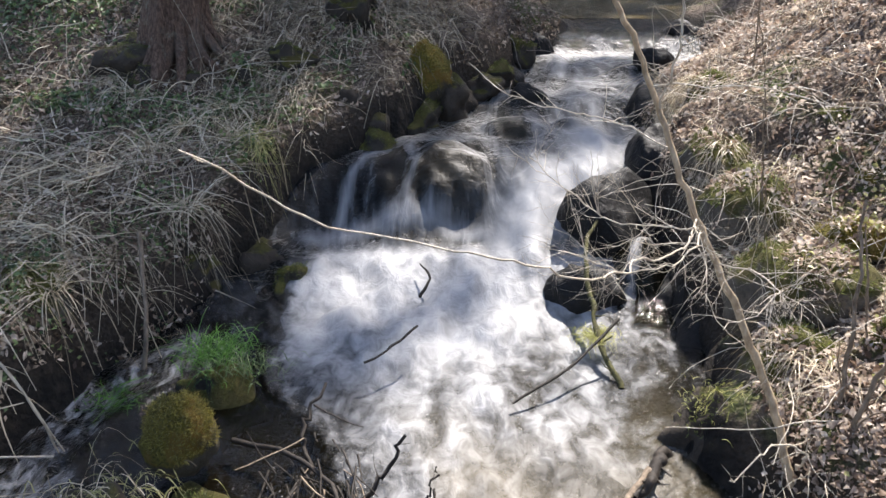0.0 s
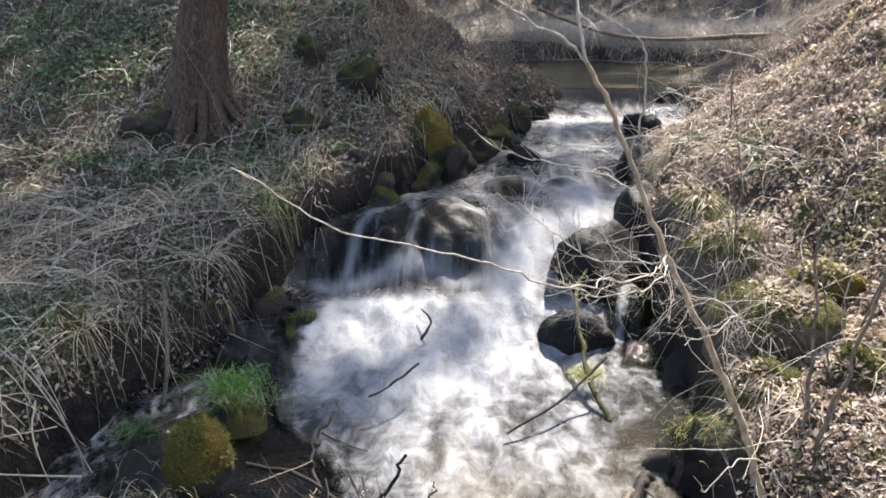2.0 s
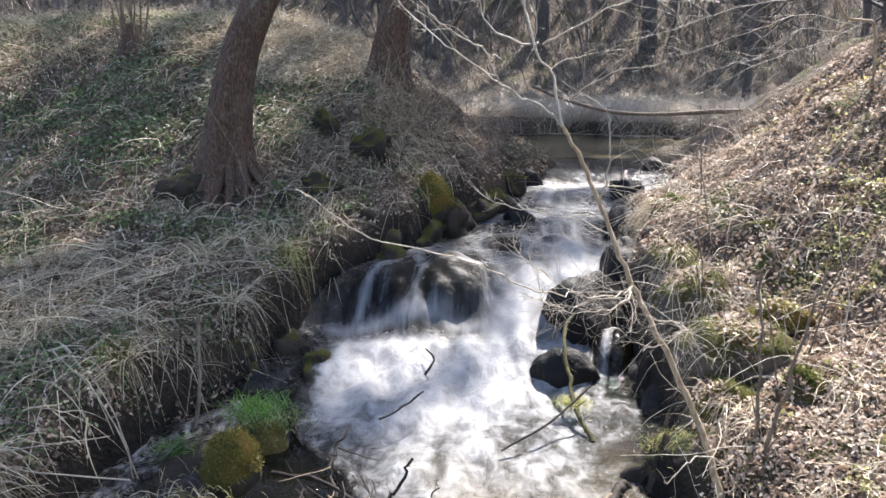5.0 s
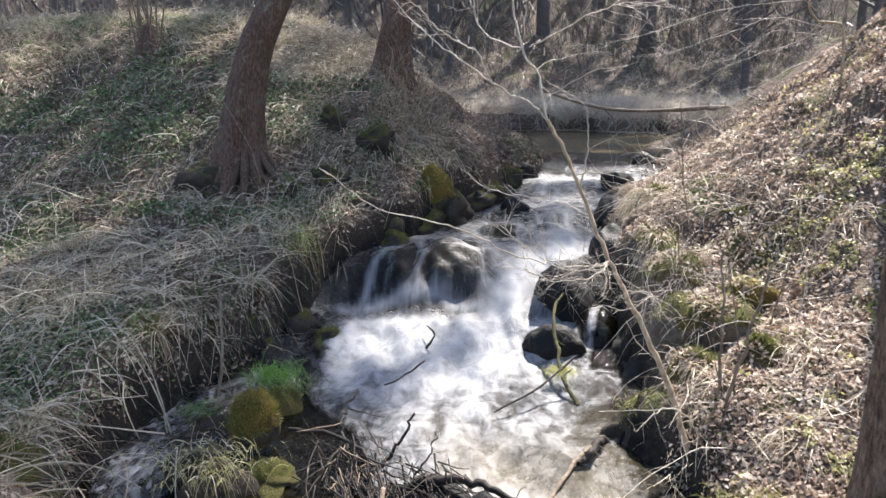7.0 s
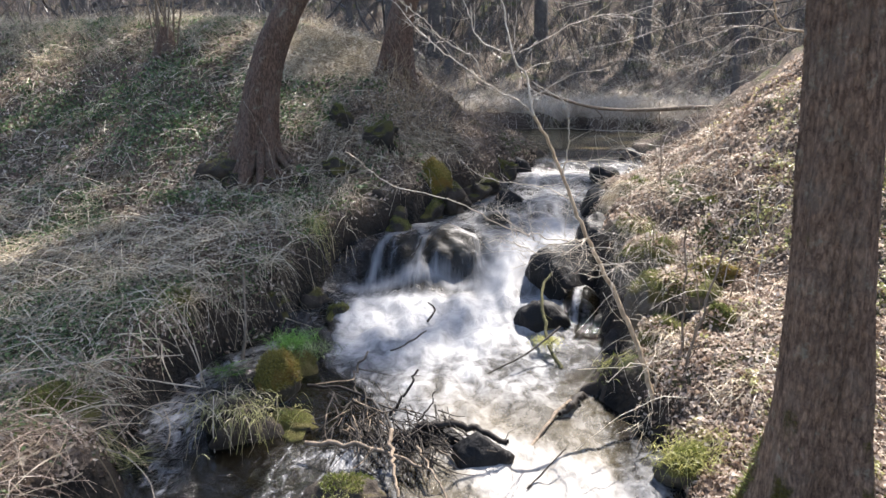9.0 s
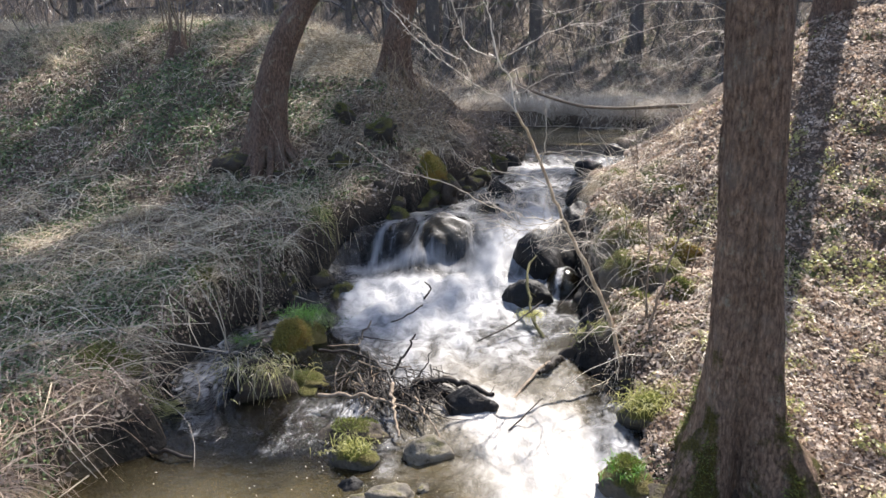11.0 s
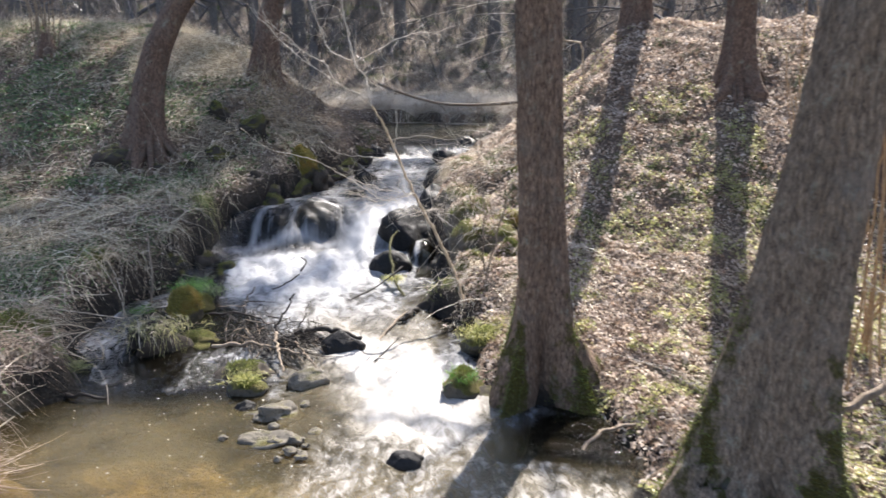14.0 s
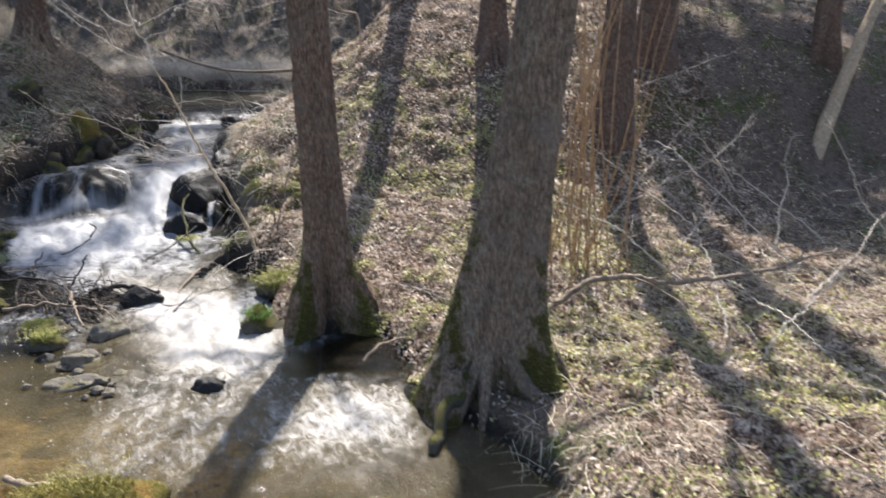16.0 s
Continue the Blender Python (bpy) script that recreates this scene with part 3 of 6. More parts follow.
# white runs of the falls: points down the run, half-width, strength
FLOWS = [([(0.95, 5.85), (0.86, 5.45), (0.55, 5.1), (0.36, 4.75), (0.25, 4.3)], 0.36, 1.0),
         ([(-0.68, 5.5), (-0.85, 5.25), (-0.9, 5.02), (-0.93, 4.78)], 0.06, 0.8),
         ([(-0.76, 5.45), (-0.72, 5.15), (-0.72, 4.85)], 0.045, 0.5),
         ([(-1.1, 4.72), (-0.7, 4.84), (-0.25, 4.86), (0.2, 4.8)], 0.1, 0.8),
         ([(-0.5, 5.6), (-0.42, 5.3), (-0.45, 5.05), (-0.55, 4.85)], 0.05, 0.5),
         ([(-0.85, 5.35), (-0.62, 5.6), (-0.28, 5.74), (0.15, 5.7)], 0.08, 0.5),
         ([(0.15, 5.65), (0.26, 5.35), (0.22, 5.1), (0.1, 4.85)], 0.1, 0.62),
         ([(0.1, 6.45), (0.05, 6.15), (0.1, 5.8), (0.18, 5.55)], 0.1, 0.5),
         ([(0.45, 6.3), (0.5, 6.0), (0.5, 5.75), (0.6, 5.5)], 0.09, 0.62),
         ([(0.98, 6.6), (0.98, 6.2), (0.98, 5.8)], 0.12, 0.72),
         ([(1.25, 8.2), (1.15, 7.8), (0.98, 7.2), (0.85, 6.6), (0.7, 6.3)], 0.2, 0.62),
         ([(0.8, 8.1), (0.75, 7.6), (0.75, 7.3)], 0.13, 0.65),
         ([(1.95, 8.2), (1.85, 7.9), (1.6, 7.2), (1.3, 6.7)], 0.16, 0.5),
         ([(0.2, 7.0), (0.2, 6.7), (0.1, 6.45)], 0.1, 0.5),
         ([(1.15, 5.3), (1.17, 4.85), (1.1, 4.5), (1.03, 4.2), (0.97, 3.9)], 0.04, 0.75)]


def flow_foam(x, y):
    """Foam carried by the runs of the falls."""
    best = np.zeros_like(x)
    for pts, w, k in FLOWS:
        p = smooth_path([(px, py, 0) for px, py in pts], 24)
        d = np.full(x.shape, 9.0)
        for px, py, _ in p:
            d = np.minimum(d, np.hypot(x - px, (y - py) * 0.8))
        best = np.maximum(best, k * np.exp(-(d / w) ** 2))
    return best


def across_flow(x, y):
    """How far a point lies to the side of the run, so that strands follow it."""
    run = ease(y, [(-60, 0.2), (4.2, 0.2), (4.7, 0.33), (5.1, 0.55), (5.45, 0.86), (5.85, 0.95), (6.6, 0.9), (7.2, 1.0), (8.5, 1.3), (60, 1.3)])
    return x - run * sstep(0.0, 0.35, x) + 0.25 * sstep(-0.4, -1.0, x) * (y - 5)


def foam_and_glare(x, y):
    a = ease(y, [(-60, 0.1), (0.2, 0.2), (0.9, 0.3), (1.6, 0.44), (2.3, 0.5), (3.2, 0.68), (4.3, 0.95), (5.0, 0.9), (5.4, 0.72), (6.4, 0.62), (7.4, 0.66),
                 (8.2, 0.66), (8.7, 0.3), (9.4, 0.1), (60, 0.0)])
    a = a - 0.5 * sstep(-0.1, -0.7, x) * sstep(2.6, 1.6, y) + 0.12 * sstep(0.3, 0.9, x) * sstep(2.4, 1.2, y) * sstep(0.3, 0.9, y)
    a = a - 0.6 * sstep(-0.9, -1.2, x) * sstep(5.3, 4.9, y)
    rill = ease(y, [(-60, -1.4), (1.4, -1.4), (1.9, -1.62), (2.4, -1.8), (3.0, -1.86), (3.6, -1.55), (4.2, -1.2), (60, -1.2)])
    a = a + 0.64 * np.exp(-((x - rill) / 0.26) ** 2) * sstep(1.0, 1.6, y) * sstep(3.9, 3.2, y) + 0.24 * np.exp(-((y - 1.55 + 0.12 * np.sin(x * 5)) / 0.2) ** 2) * sstep(-0.4, -0.7, x) * sstep(-1.9, -1.6, x)
    a = a + 0.3 * np.exp(-((x + 0.62) / 0.2) ** 2 - ((y - 1.98) / 0.16) ** 2)
    a = a - 0.35 * sstep(0.75, 1.1, x) * sstep(2.6, 3.2, y) * sstep(5, 4.4, y) - 0.8 * sstep(0.92, 1.05, x) * sstep(3.9, 4.2, y) * sstep(5.1, 4.9, y) - 0.08 * sstep(0.15, 0.5, x) * sstep(2.2, 2.6, y) * sstep(3.9, 3.4, y)
    a = a + 0.3 * sstep(-0.2, -0.6, x) * sstep(0.9, 1.7, y) * sstep(2.7, 2.2, y) + 0.3 * np.exp(-((x + 0.85) / 0.3) ** 2 - ((y - 4.3) / 0.5) ** 2)
    core = ease(y, [(-60, 1.0), (0.6, 1.0), (1.2, 0.95), (1.8, 0.7), (2.3, 0.25), (2.8, -0.15), (3.4, -0.2), (4.0, 0.0), (4.6, 0.25), (5.2, 0.45), (6.5, 0.9), (8.5, 1.3), (60, 1.3)])
    # the -0.7 spot clears foam where the alder's shade darkens the water
    # the 0.95 spot paints the sun's glitter patch on the water as foam
    a = a + 0.3 * sstep(0.25, 0.6, x) * sstep(2.4, 1.8, y) * sstep(0.2, 0.7, y) + 0.1 * sstep(-0.1, 0.4, x) * sstep(-1.6, -0.9, y) * sstep(0.9, 0.3, y) + 0.95 * np.exp(-((x - 1.72) / 0.42) ** 2 - ((y + 0.6) / 0.5) ** 2) - 0.7 * np.exp(-((x - 2.0) / 0.45) ** 2 - ((y - 0.45) / 0.4) ** 2)
    a = a + 0.22 * np.exp(-((x + 0.35) / 0.6) ** 2 - ((y - 4.35) / 0.5) ** 2) + 0.32 * sstep(-0.1, 0.35, x) * sstep(1.6, 1.2, x) * sstep(-1.2, -0.7, y) * sstep(0.7, 0.3, y)
    # the 0.6 term whitens the core in place of sun and sky glare
    a = a + 0.22 * np.exp(-((x - core) / 0.4) ** 2) * sstep(0.2, 1.0, y) + 0.6 * np.exp(-((x - core) / 0.4) ** 2) * sstep(0.0, 0.7, y) * sstep(2.6, 2.0, y) - 0.12
    a = a - 0.35 * sstep(1.0, 1.25, x) * sstep(1.3, 1.6, y) * sstep(3.2, 2.8, y) + 0.16 * sstep(-0.1, 0.3, x) * sstep(1.4, 1.8, y) * sstep(3.5, 3.0, y)
    strand = ease(y, [(-60, -0.1), (2.61, -0.18), (2.98, -0.37), (3.26, -0.69), (4.02, -0.99), (60, -0.99)])
    a = a - 0.6 * sstep(-0.1, -0.4, x - strand) * sstep(2.0, 2.3, y) * sstep(4.0, 3.2, y) * sstep(-1.25, -1.05, x)
    on = sstep(4.55, 4.8, y)
    a = a * (1 - on) + on * np.minimum(a, 0.3 - 0.14 * sstep(7.6, 8.2, y) - 0.1 * sstep(4.9, 5.2, y) * sstep(6.4, 6.0, y)) * sstep(9.0, 8.4, y)
    for cx, cy, rx, ry, z0, h in DOMES:
        d = ((x - cx) / rx) ** 2 + ((y - cy + 0.06) / ry) ** 2
        a = a - 0.12 * sstep(1.0, 0.6, d)
    return np.clip(np.maximum(a, flow_foam(x, y) + 0.1 * a), 0, 1)


def water_surface(x, y):
    a = foam_and_glare(x, y)
    z = water_height(x, y)
    return z + (0.012 + 0.075 * a) * fbm(x * 4.5, y * 3.0, 7.0, 4) + 0.004 * fbm(x * 22, y * 14, 1.0, 2)


xs, ys = np.arange(-2.8, 2.81, 0.03), np.r_[np.arange(-70, -3, 1.0), np.arange(-3, 9.6, 0.03)]
v, f = grid(xs, ys, water_surface)
# silt also drops along the right bank, darkening the water for shade and reflection
tagged(new("water", mesh_of("water", v, f, M_WATER, attr={"foam": foam_and_glare(v[:, 0], v[:, 1]), "across": across_flow(v[:, 0], v[:, 1]), "along": v[:, 1], "drop": np.maximum(sstep(4.45, 4.8, v[:, 1]) * sstep(8.4, 7.9, v[:, 1]), 0.25 * sstep(-1.0, -1.3, v[:, 0])), "chop": sstep(0.0, -0.3, v[:, 0] + 0.25 + 0.8 * sstep(2.2, 2.8, v[:, 1])) * sstep(4.2, 3.6, v[:, 1]) * sstep(0.6, 1.1, v[:, 1]) + 0.6 * sstep(-0.1, 0.35, v[:, 0]) * sstep(-1.4, -0.9, v[:, 1]) * sstep(0.9, 0.3, v[:, 1]), "silt": (0.08 + 0.24 * sstep(4.2, 2.0, v[:, 1])) * (1 - 0.9 * sstep(0.1, -0.3, v[:, 0] - 0.5 * sstep(2.6, 3.4, v[:, 1]) * -1.0) * sstep(0.9, 1.4, v[:, 1])) * (1 - 0.85 * sstep(1.45, 1.75, v[:, 0]) * sstep(-0.2, 0.15, v[:, 1])) * (1 - 0.8 * sstep(1.05, 1.3, v[:, 0]) * sstep(1.2, 1.5, v[:, 1]))})), "white foaming stream running into a brown pool", "stream", kind="structure")
v, f = grid(np.arange(-8, 9.1, 0.25), np.arange(9.57, 15.1, 0.25), lambda x, y: 1.268 + 0.01 * fbm(x * 2, y * 2, 2.0, 2))
tagged(new("pond", mesh_of("pond", v, f, M_WATER, attr={"foam": np.zeros(len(v)), "drop": np.zeros(len(v)), "silt": np.full(len(v), 0.8)})), "still brown pond above the falls", "pond", kind="structure")


# specks of foam drifting on the pool
rng = np.random.default_rng(93)
n = 170
fx, fy = rng.normal(-0.5, 0.75, n), rng.uniform(-0.6, 1.5, n)
fr = rng.uniform(0.002, 0.0065, n)
ring = np.linspace(0, 2 * np.pi, 6, endpoint=False)
fz = water_surface(fx, fy)
fv = np.concatenate([np.stack([fx[:, None] + fr[:, None] * np.cos(ring) * 1.4, fy[:, None] + fr[:, None] * np.sin(ring), np.repeat(fz[:, None] - 0.002, 6, 1)], -1), np.stack([fx, fy, fz + fr * 0.7], -1)[:, None]], 1)
ff = np.array([[k, (k + 1) % 6, 6] for k in range(6)])[None] + (np.arange(n) * 7)[:, None, None]
bubble = Nodes("foam_bubbles")
thing_geo("foam_specks", [(fv.reshape(-1, 3), ff.reshape(-1, 3))], bubble.finish((0.42, 0.41, 0.38), 0.4), (-0.5, 0.4, 0.0), "white specks of foam drifting on the pool", "foam", kind="stuff")


# ---------------------------------------------------------------- rocks
SPHERE = {}


def ball(level):
    if level not in SPHERE:
        bm = bmesh.new()
        bmesh.ops.create_icosphere(bm, subdivisions=level, radius=1)
        SPHERE[level] = (np.array([q.co[:] for q in bm.verts]), np.array([[q.index for q in g.verts] for g in bm.faces]))
        bm.free()
    return SPHERE[level]


def rock_shape(seed, rx, ry, rz, cuts=9, rough=0.14, level=4):
    rng = np.random.default_rng(seed)
    v, f = ball(level)
    v = v.copy()
    for _ in range(cuts):
        n = rng.normal(0, 1, 3)
        n /= np.linalg.norm(n)
        d = v @ n
        lim = rng.uniform(0.62, 0.9)
        over = np.maximum(d - lim, 0)
        v = v - n[None] * (over * 0.85)[:, None]
    v = v * (1 + rough * fbm(v[:, 0] * 1.8 + seed, v[:, 1] * 1.8, v[:, 2] * 1.8, 4) * 2)[:, None]
    v = v * (1 + 0.035 * fbm(v[:, 0] * 9 + seed, v[:, 1] * 9, v[:, 2] * 9, 3))[:, None]
    if cuts >= 10:
        v = v * rng.uniform(0.75, 1.3, 3) * (1 + 0.3 * vnoise(v[:, 0] * 2.2 + seed, v[:, 1] * 2.2, v[:, 2] * 2.2))[:, None]
    a = rng.uniform(0, 6.28)
    c, s = math.cos(a), math.sin(a)
    v = v @ np.array([[c, -s, 0], [s, c, 0], [0, 0, 1]])
    return v * np.array([rx, ry, rz]), f


def moss_fuzz(ob, v, n, seed, mat):
    """Short moss fronds over the upper side of a rock, as one soft part."""
    rng = np.random.default_rng(seed + 5)
    nr = v / np.linalg.norm(v, axis=1, keepdims=True)
    up = np.flatnonzero(nr[:, 2] + 0.5 * vnoise(v[:, 0] * 9, v[:, 1] * 9, v[:, 2] * 9 + seed) > 0.25 + 0.35 * (mat is not M_ROCKYEL))
    i = rng.choice(up, n)
    b = v[i] + rng.normal(0, 0.006, (n, 3))
    d = nr[i] + rng.normal(0, 0.7, (n, 3))
    d /= np.linalg.norm(d, axis=1, keepdims=True)
    w = np.cross(d, rng.normal(0, 1, (n, 3)))
    w /= np.linalg.norm(w, axis=1, keepdims=True)
    ln = rng.uniform(0.008, 0.028, (n, 1))
    tri = np.stack([b - w * 0.0025, b + w * 0.0025, b + d * ln], 1).reshape(-1, 3)
    o = new("moss", mesh_of("moss", tri, np.arange(3 * n).reshape(-1, 3), M_MOSSYEL if mat is M_ROCKYEL else M_MOSSGREEN))
    o.parent = ob
    tagged(o, "fuzzy moss cushion", kind="stuff")


def rock(name, x, y, z, rx, ry, rz, mat, label, seed, cuts=9, level=4, group="", fuzz=0):
    v, f = rock_shape(seed, rx, ry, rz, cuts, level=level)
    ob = new(name, mesh_of(name, v, f, mat))
    ob.location = (x, y, z)
    if fuzz:
        moss_fuzz(ob, v, fuzz, seed, mat)
    return tagged(ob, label, "rock", group)


# boulders in the falls
for cx, cy, rx, ry, z0, h in DOMES:
    rock("boulder", cx, cy, z0 - 0.14, rx * 0.84, ry * 0.84, h - 0.01, M_WETROCK, "black wet boulder with water sliding over it", int(cx * 70) + 90, 3, group="boulders in the falls")
ROCKS_FALL = [(0.94, 4.95, 0.4, 0.37, 0.34, 0.43), (0.79, 4.3, 0.12, 0.26, 0.21, 0.29), (0.44, 6.6, 0.93, 0.17, 0.15, 0.15),
              (1.62, 7.44, 1.12, 0.2, 0.16, 0.15), (1.35, 5.5, 0.6, 0.2, 0.35, 0.4), (1.42, 6.4, 0.85, 0.2, 0.3, 0.24), (0.2, 7.2, 0.95, 0.22, 0.2, 0.15),
              (2.15, 8.6, 1.2, 0.2, 0.25, 0.2), (0.55, 8.0, 1.1, 0.18, 0.2, 0.2)]
for i, (x, y, z, rx, ry, rz) in enumerate(ROCKS_FALL):
    rock("boulder", x, y, z, rx, ry, rz, M_WETROCK, "dark wet boulder beside the white water", 11 + i, 6, group="boulders in the falls")
# rocks under the right bank, their shade painted into the stone colour
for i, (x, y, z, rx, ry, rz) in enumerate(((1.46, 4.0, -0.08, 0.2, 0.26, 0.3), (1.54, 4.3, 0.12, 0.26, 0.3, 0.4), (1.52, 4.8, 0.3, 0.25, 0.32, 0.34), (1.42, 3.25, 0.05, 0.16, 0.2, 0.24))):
    rock("boulder", x, y, z, rx, ry, rz, M_SHADEROCK, "rock coloured near-black to stand in for shade at the bank foot", 211 + i, 11, group="boulders in the falls")
# mossy stones of the left bank
ROCKS_LEFT = [(-1.16, 5.75, 0.80, 0.2, 0.2, 0.2), (-0.85, 5.8, 0.93, 0.24, 0.22, 0.24), (-0.62, 6.0, 0.85, 0.2, 0.2, 0.22), (-0.8, 5.6, 0.68, 0.22, 0.2, 0.22),
              (-0.28, 6.35, 0.95, 0.22, 0.22, 0.25), (0.0, 6.75, 0.98, 0.2, 0.2, 0.2), (-1.6, 5.05, 0.45, 0.25, 0.2, 0.25), (-1.45, 6.1, 1.2, 0.16, 0.14, 0.16),
              (-1.1, 7.1, 1.55, 0.2, 0.2, 0.22), (-0.75, 7.0, 1.42, 0.16, 0.16, 0.18), (-1.9, 5.9, 1.2, 0.16, 0.12, 0.14), (-1.5, 4.5, 0.2, 0.2, 0.2, 0.15), (-1.75, 4.25, 0.3, 0.2, 0.2, 0.2), (-0.5, 6.05, 0.85, 0.18, 0.18, 0.22), (0.15, 7.05, 1.05, 0.2, 0.2, 0.22), (0.35, 7.6, 1.15, 0.2, 0.22, 0.22)]
for i, (x, y, z, rx, ry, rz) in enumerate(ROCKS_LEFT):
    mossy = i % 3 == 0 or i > 8
    rock("mossy_stone" if mossy else "bank_stone", x, y, z - 0.05, rx * 1.1, ry * 1.1, rz, M_BANKSTONE if mossy else M_EARTH, "dark stone with moss on top, set in the bank" if mossy else "dark bare stone set in the damp bank", 40 + i, 12, fuzz=700 if mossy else 0, group="bank stones")
for i, (x, y, z, r) in enumerate(((-1.42, 4.55, 0.14, 0.2),)):
    rock("boulder", x, y, z, r, r, r * 1.2, M_EARTH, "dark damp stone at the edge of the falls", 120 + i, 12, group="bank stones")
for x, y, r, seed in ((-2.82, 6.0, 0.24, 131), (-2.68, 5.82, 0.18, 132), (-2.25, 5.85, 0.15, 133), (-2.95, 6.2, 0.2, 134)):
    rock("mossy_stone", x, y, float(ground_height(np.array(x), np.array(y))) - 0.06, r, r * 0.8, r * 1.2, M_EARTH, "dark mossy lump at the foot of the leaning tree", seed, 10, fuzz=500)
for x, y, r, seed in ((-1.66, 6.95, 0.2, 141), (-1.1, 6.6, 0.24, 142), (-1.5, 5.98, 0.17, 143)):
    rock("mossy_stone", x, y, float(ground_height(np.array(x), np.array(y))) + 0.03, r, r * 0.8, r * 1.05, M_BANKSTONE, "dark mossy stone sunk among dead grass on the bank", seed, 10, group="bank stones", fuzz=700)
rock("mossy_boulder", -0.45, 6.28, 1.12, 0.24, 0.22, 0.32, M_ROCKYEL, "upright boulder under thick yellow-green moss", 71, fuzz=2600)
rock("mossy_stone", -1.13, 4.42, 0.09, 0.2, 0.22, 0.19, M_BANKSTONE, "low wet stone with dark green moss at the water", 72, 12, fuzz=900)
rock("mossy_boulder", -1.13, 2.62, 0.27, 0.16, 0.16, 0.19, M_ROCKYEL, "round boulder capped with yellow-brown moss", 73, 5, fuzz=2600)
rock("mossy_stone", -0.95, 2.38, 0.02, 0.19, 0.17, 0.11, M_BANKSTONE, "flat dark stone with a little moss in the stream", 74, 11, fuzz=500)
rock("mossy_stone", -1.25, 2.2, 0.06, 0.28, 0.22, 0.27, M_EARTH, "dark earthy hummock stone with dry grass", 75, 11)
rock("mossy_stone", -1.2, 3.27, 0.03, 0.18, 0.18, 0.2, M_BANKSTONE, "dark stone under a green tuft of grass", 76, 11, fuzz=400)
rock("mossy_boulder", 1.26, 3.02, 0.09, 0.24, 0.24, 0.23, M_EARTH, "dark wet boulder with bright moss on top", 77, 12, fuzz=900)
rock("mossy_stone", 1.55, 1.95, 0.1, 0.2, 0.16, 0.14, M_ROCKMOSS, "stone hidden under a cushion of green moss", 78, fuzz=1600)
rock("boulder", 1.52, 1.02, 0.0, 0.17, 0.13, 0.1, M_EARTH, "dark stone between the moss and the trunk", 97)
rock("mossy_stone", 1.3, 1.12, 0.05, 0.17, 0.16, 0.17, M_ROCKMOSS, "moss-covered stone at the foot of a trunk", 79, fuzz=1500)
rock("boulder", 0.33, 2.04, 0.03, 0.19, 0.16, 0.16, M_WETROCK, "black wet boulder by the driftwood", 80)
rock("boulder", 0.0, 2.3, 0.02, 0.28, 0.16, 0.1, M_WETROCK, "black wet stone under the driftwood", 96)
rock("mossy_stone", -0.33, 1.27, 0.03, 0.16, 0.12, 0.11, M_ROCKMOSS, "mossy stone standing in the pool", 81, fuzz=1800)
rock("mossy_stone", -0.42, 1.62, 0.0, 0.24, 0.15, 0.1, M_EARTH, "low mossy stone in the shallow water", 82, fuzz=1500)
rock("pale_stone", -0.06, 0.9, -0.015, 0.19, 0.12, 0.075, M_PALEROCK, "flat pale stone washed by the pool", 83, 14)
rock("pale_stone", -0.08, 0.47, -0.02, 0.22, 0.15, 0.08, M_PALEROCK, "flat pale stone washed by the pool", 84, 14)
rock("mossy_stone", 0.12, 1.42, 0.01, 0.17, 0.14, 0.1, M_PALEROCK, "pale stone with a little moss in the shallows", 85)
rock("boulder", 0.83, 0.15, -0.03, 0.15, 0.1, 0.09, M_WETROCK, "small dark stone breaking the water", 86)
rock("boulder", -0.3, 1.02, -0.02, 0.08, 0.07, 0.07, M_WETROCK, "small dark stone in the pool", 87)
rock("mossy_boulder", 0.2, -1.35, 0.07, 0.4, 0.3, 0.26, M_ROCKYEL, "boulder under a yellow-green moss cushion", 88, fuzz=6000)
rock("mossy_boulder", -2.22, 1.78, 0.24, 0.33, 0.3, 0.3, M_ROCKMOSS, "mossy boulder at the edge of the pool", 89, fuzz=2200)
rock("mossy_stone", -2.0, 1.35, 0.06, 0.2, 0.18, 0.17, M_ROCKMOSS, "mossy stone at the edge of the pool", 91, fuzz=1500)
rock("mossy_boulder", -2.28, 3.45, 0.36, 0.26, 0.28, 0.3, M_ROCKMOSS, "mossy boulder under hanging dry grass", 92, fuzz=1800)
rng = np.random.default_rng(92)
for cx, cy, n, spread in ((-0.06, 0.92, 13, 0.09), (-0.03, 0.5, 20, 0.12), (0.14, 1.42, 8, 0.08), (0.12, 0.27, 8, 0.1)):
    for _ in range(n):
        r = rng.uniform(0.016, 0.042)
        rock("pale_stone", cx + rng.normal(0, spread), cy + rng.normal(0, spread * 0.55), rng.uniform(-0.01, 0.02), r * 1.3, r, r * 0.7, M_PALEROCK, "small wet stone in the shallows", int(rng.integers(900)), 10, 3, group="rubble in the shallows")
ROCKS_RIGHT = [(1.75, 3.55, 0.6, 0.36, 0.3, 0.32), (1.6, 3.2, 0.35, 0.25, 0.25, 0.28), (2.1, 3.86, 0.79, 0.21, 0.17, 0.12), (2.42, 4.45, 0.97, 0.2, 0.16, 0.09), (1.7, 4.4, 0.7, 0.3, 0.3, 0.3),
               (1.95, 3.05, 0.55, 0.2, 0.16, 0.2), (2.35, 4.9, 1.15, 0.16, 0.15, 0.14), (1.65, 5.1, 0.8, 0.25, 0.3, 0.28), (1.8, 5.9, 1.1, 0.25, 0.25, 0.2)]
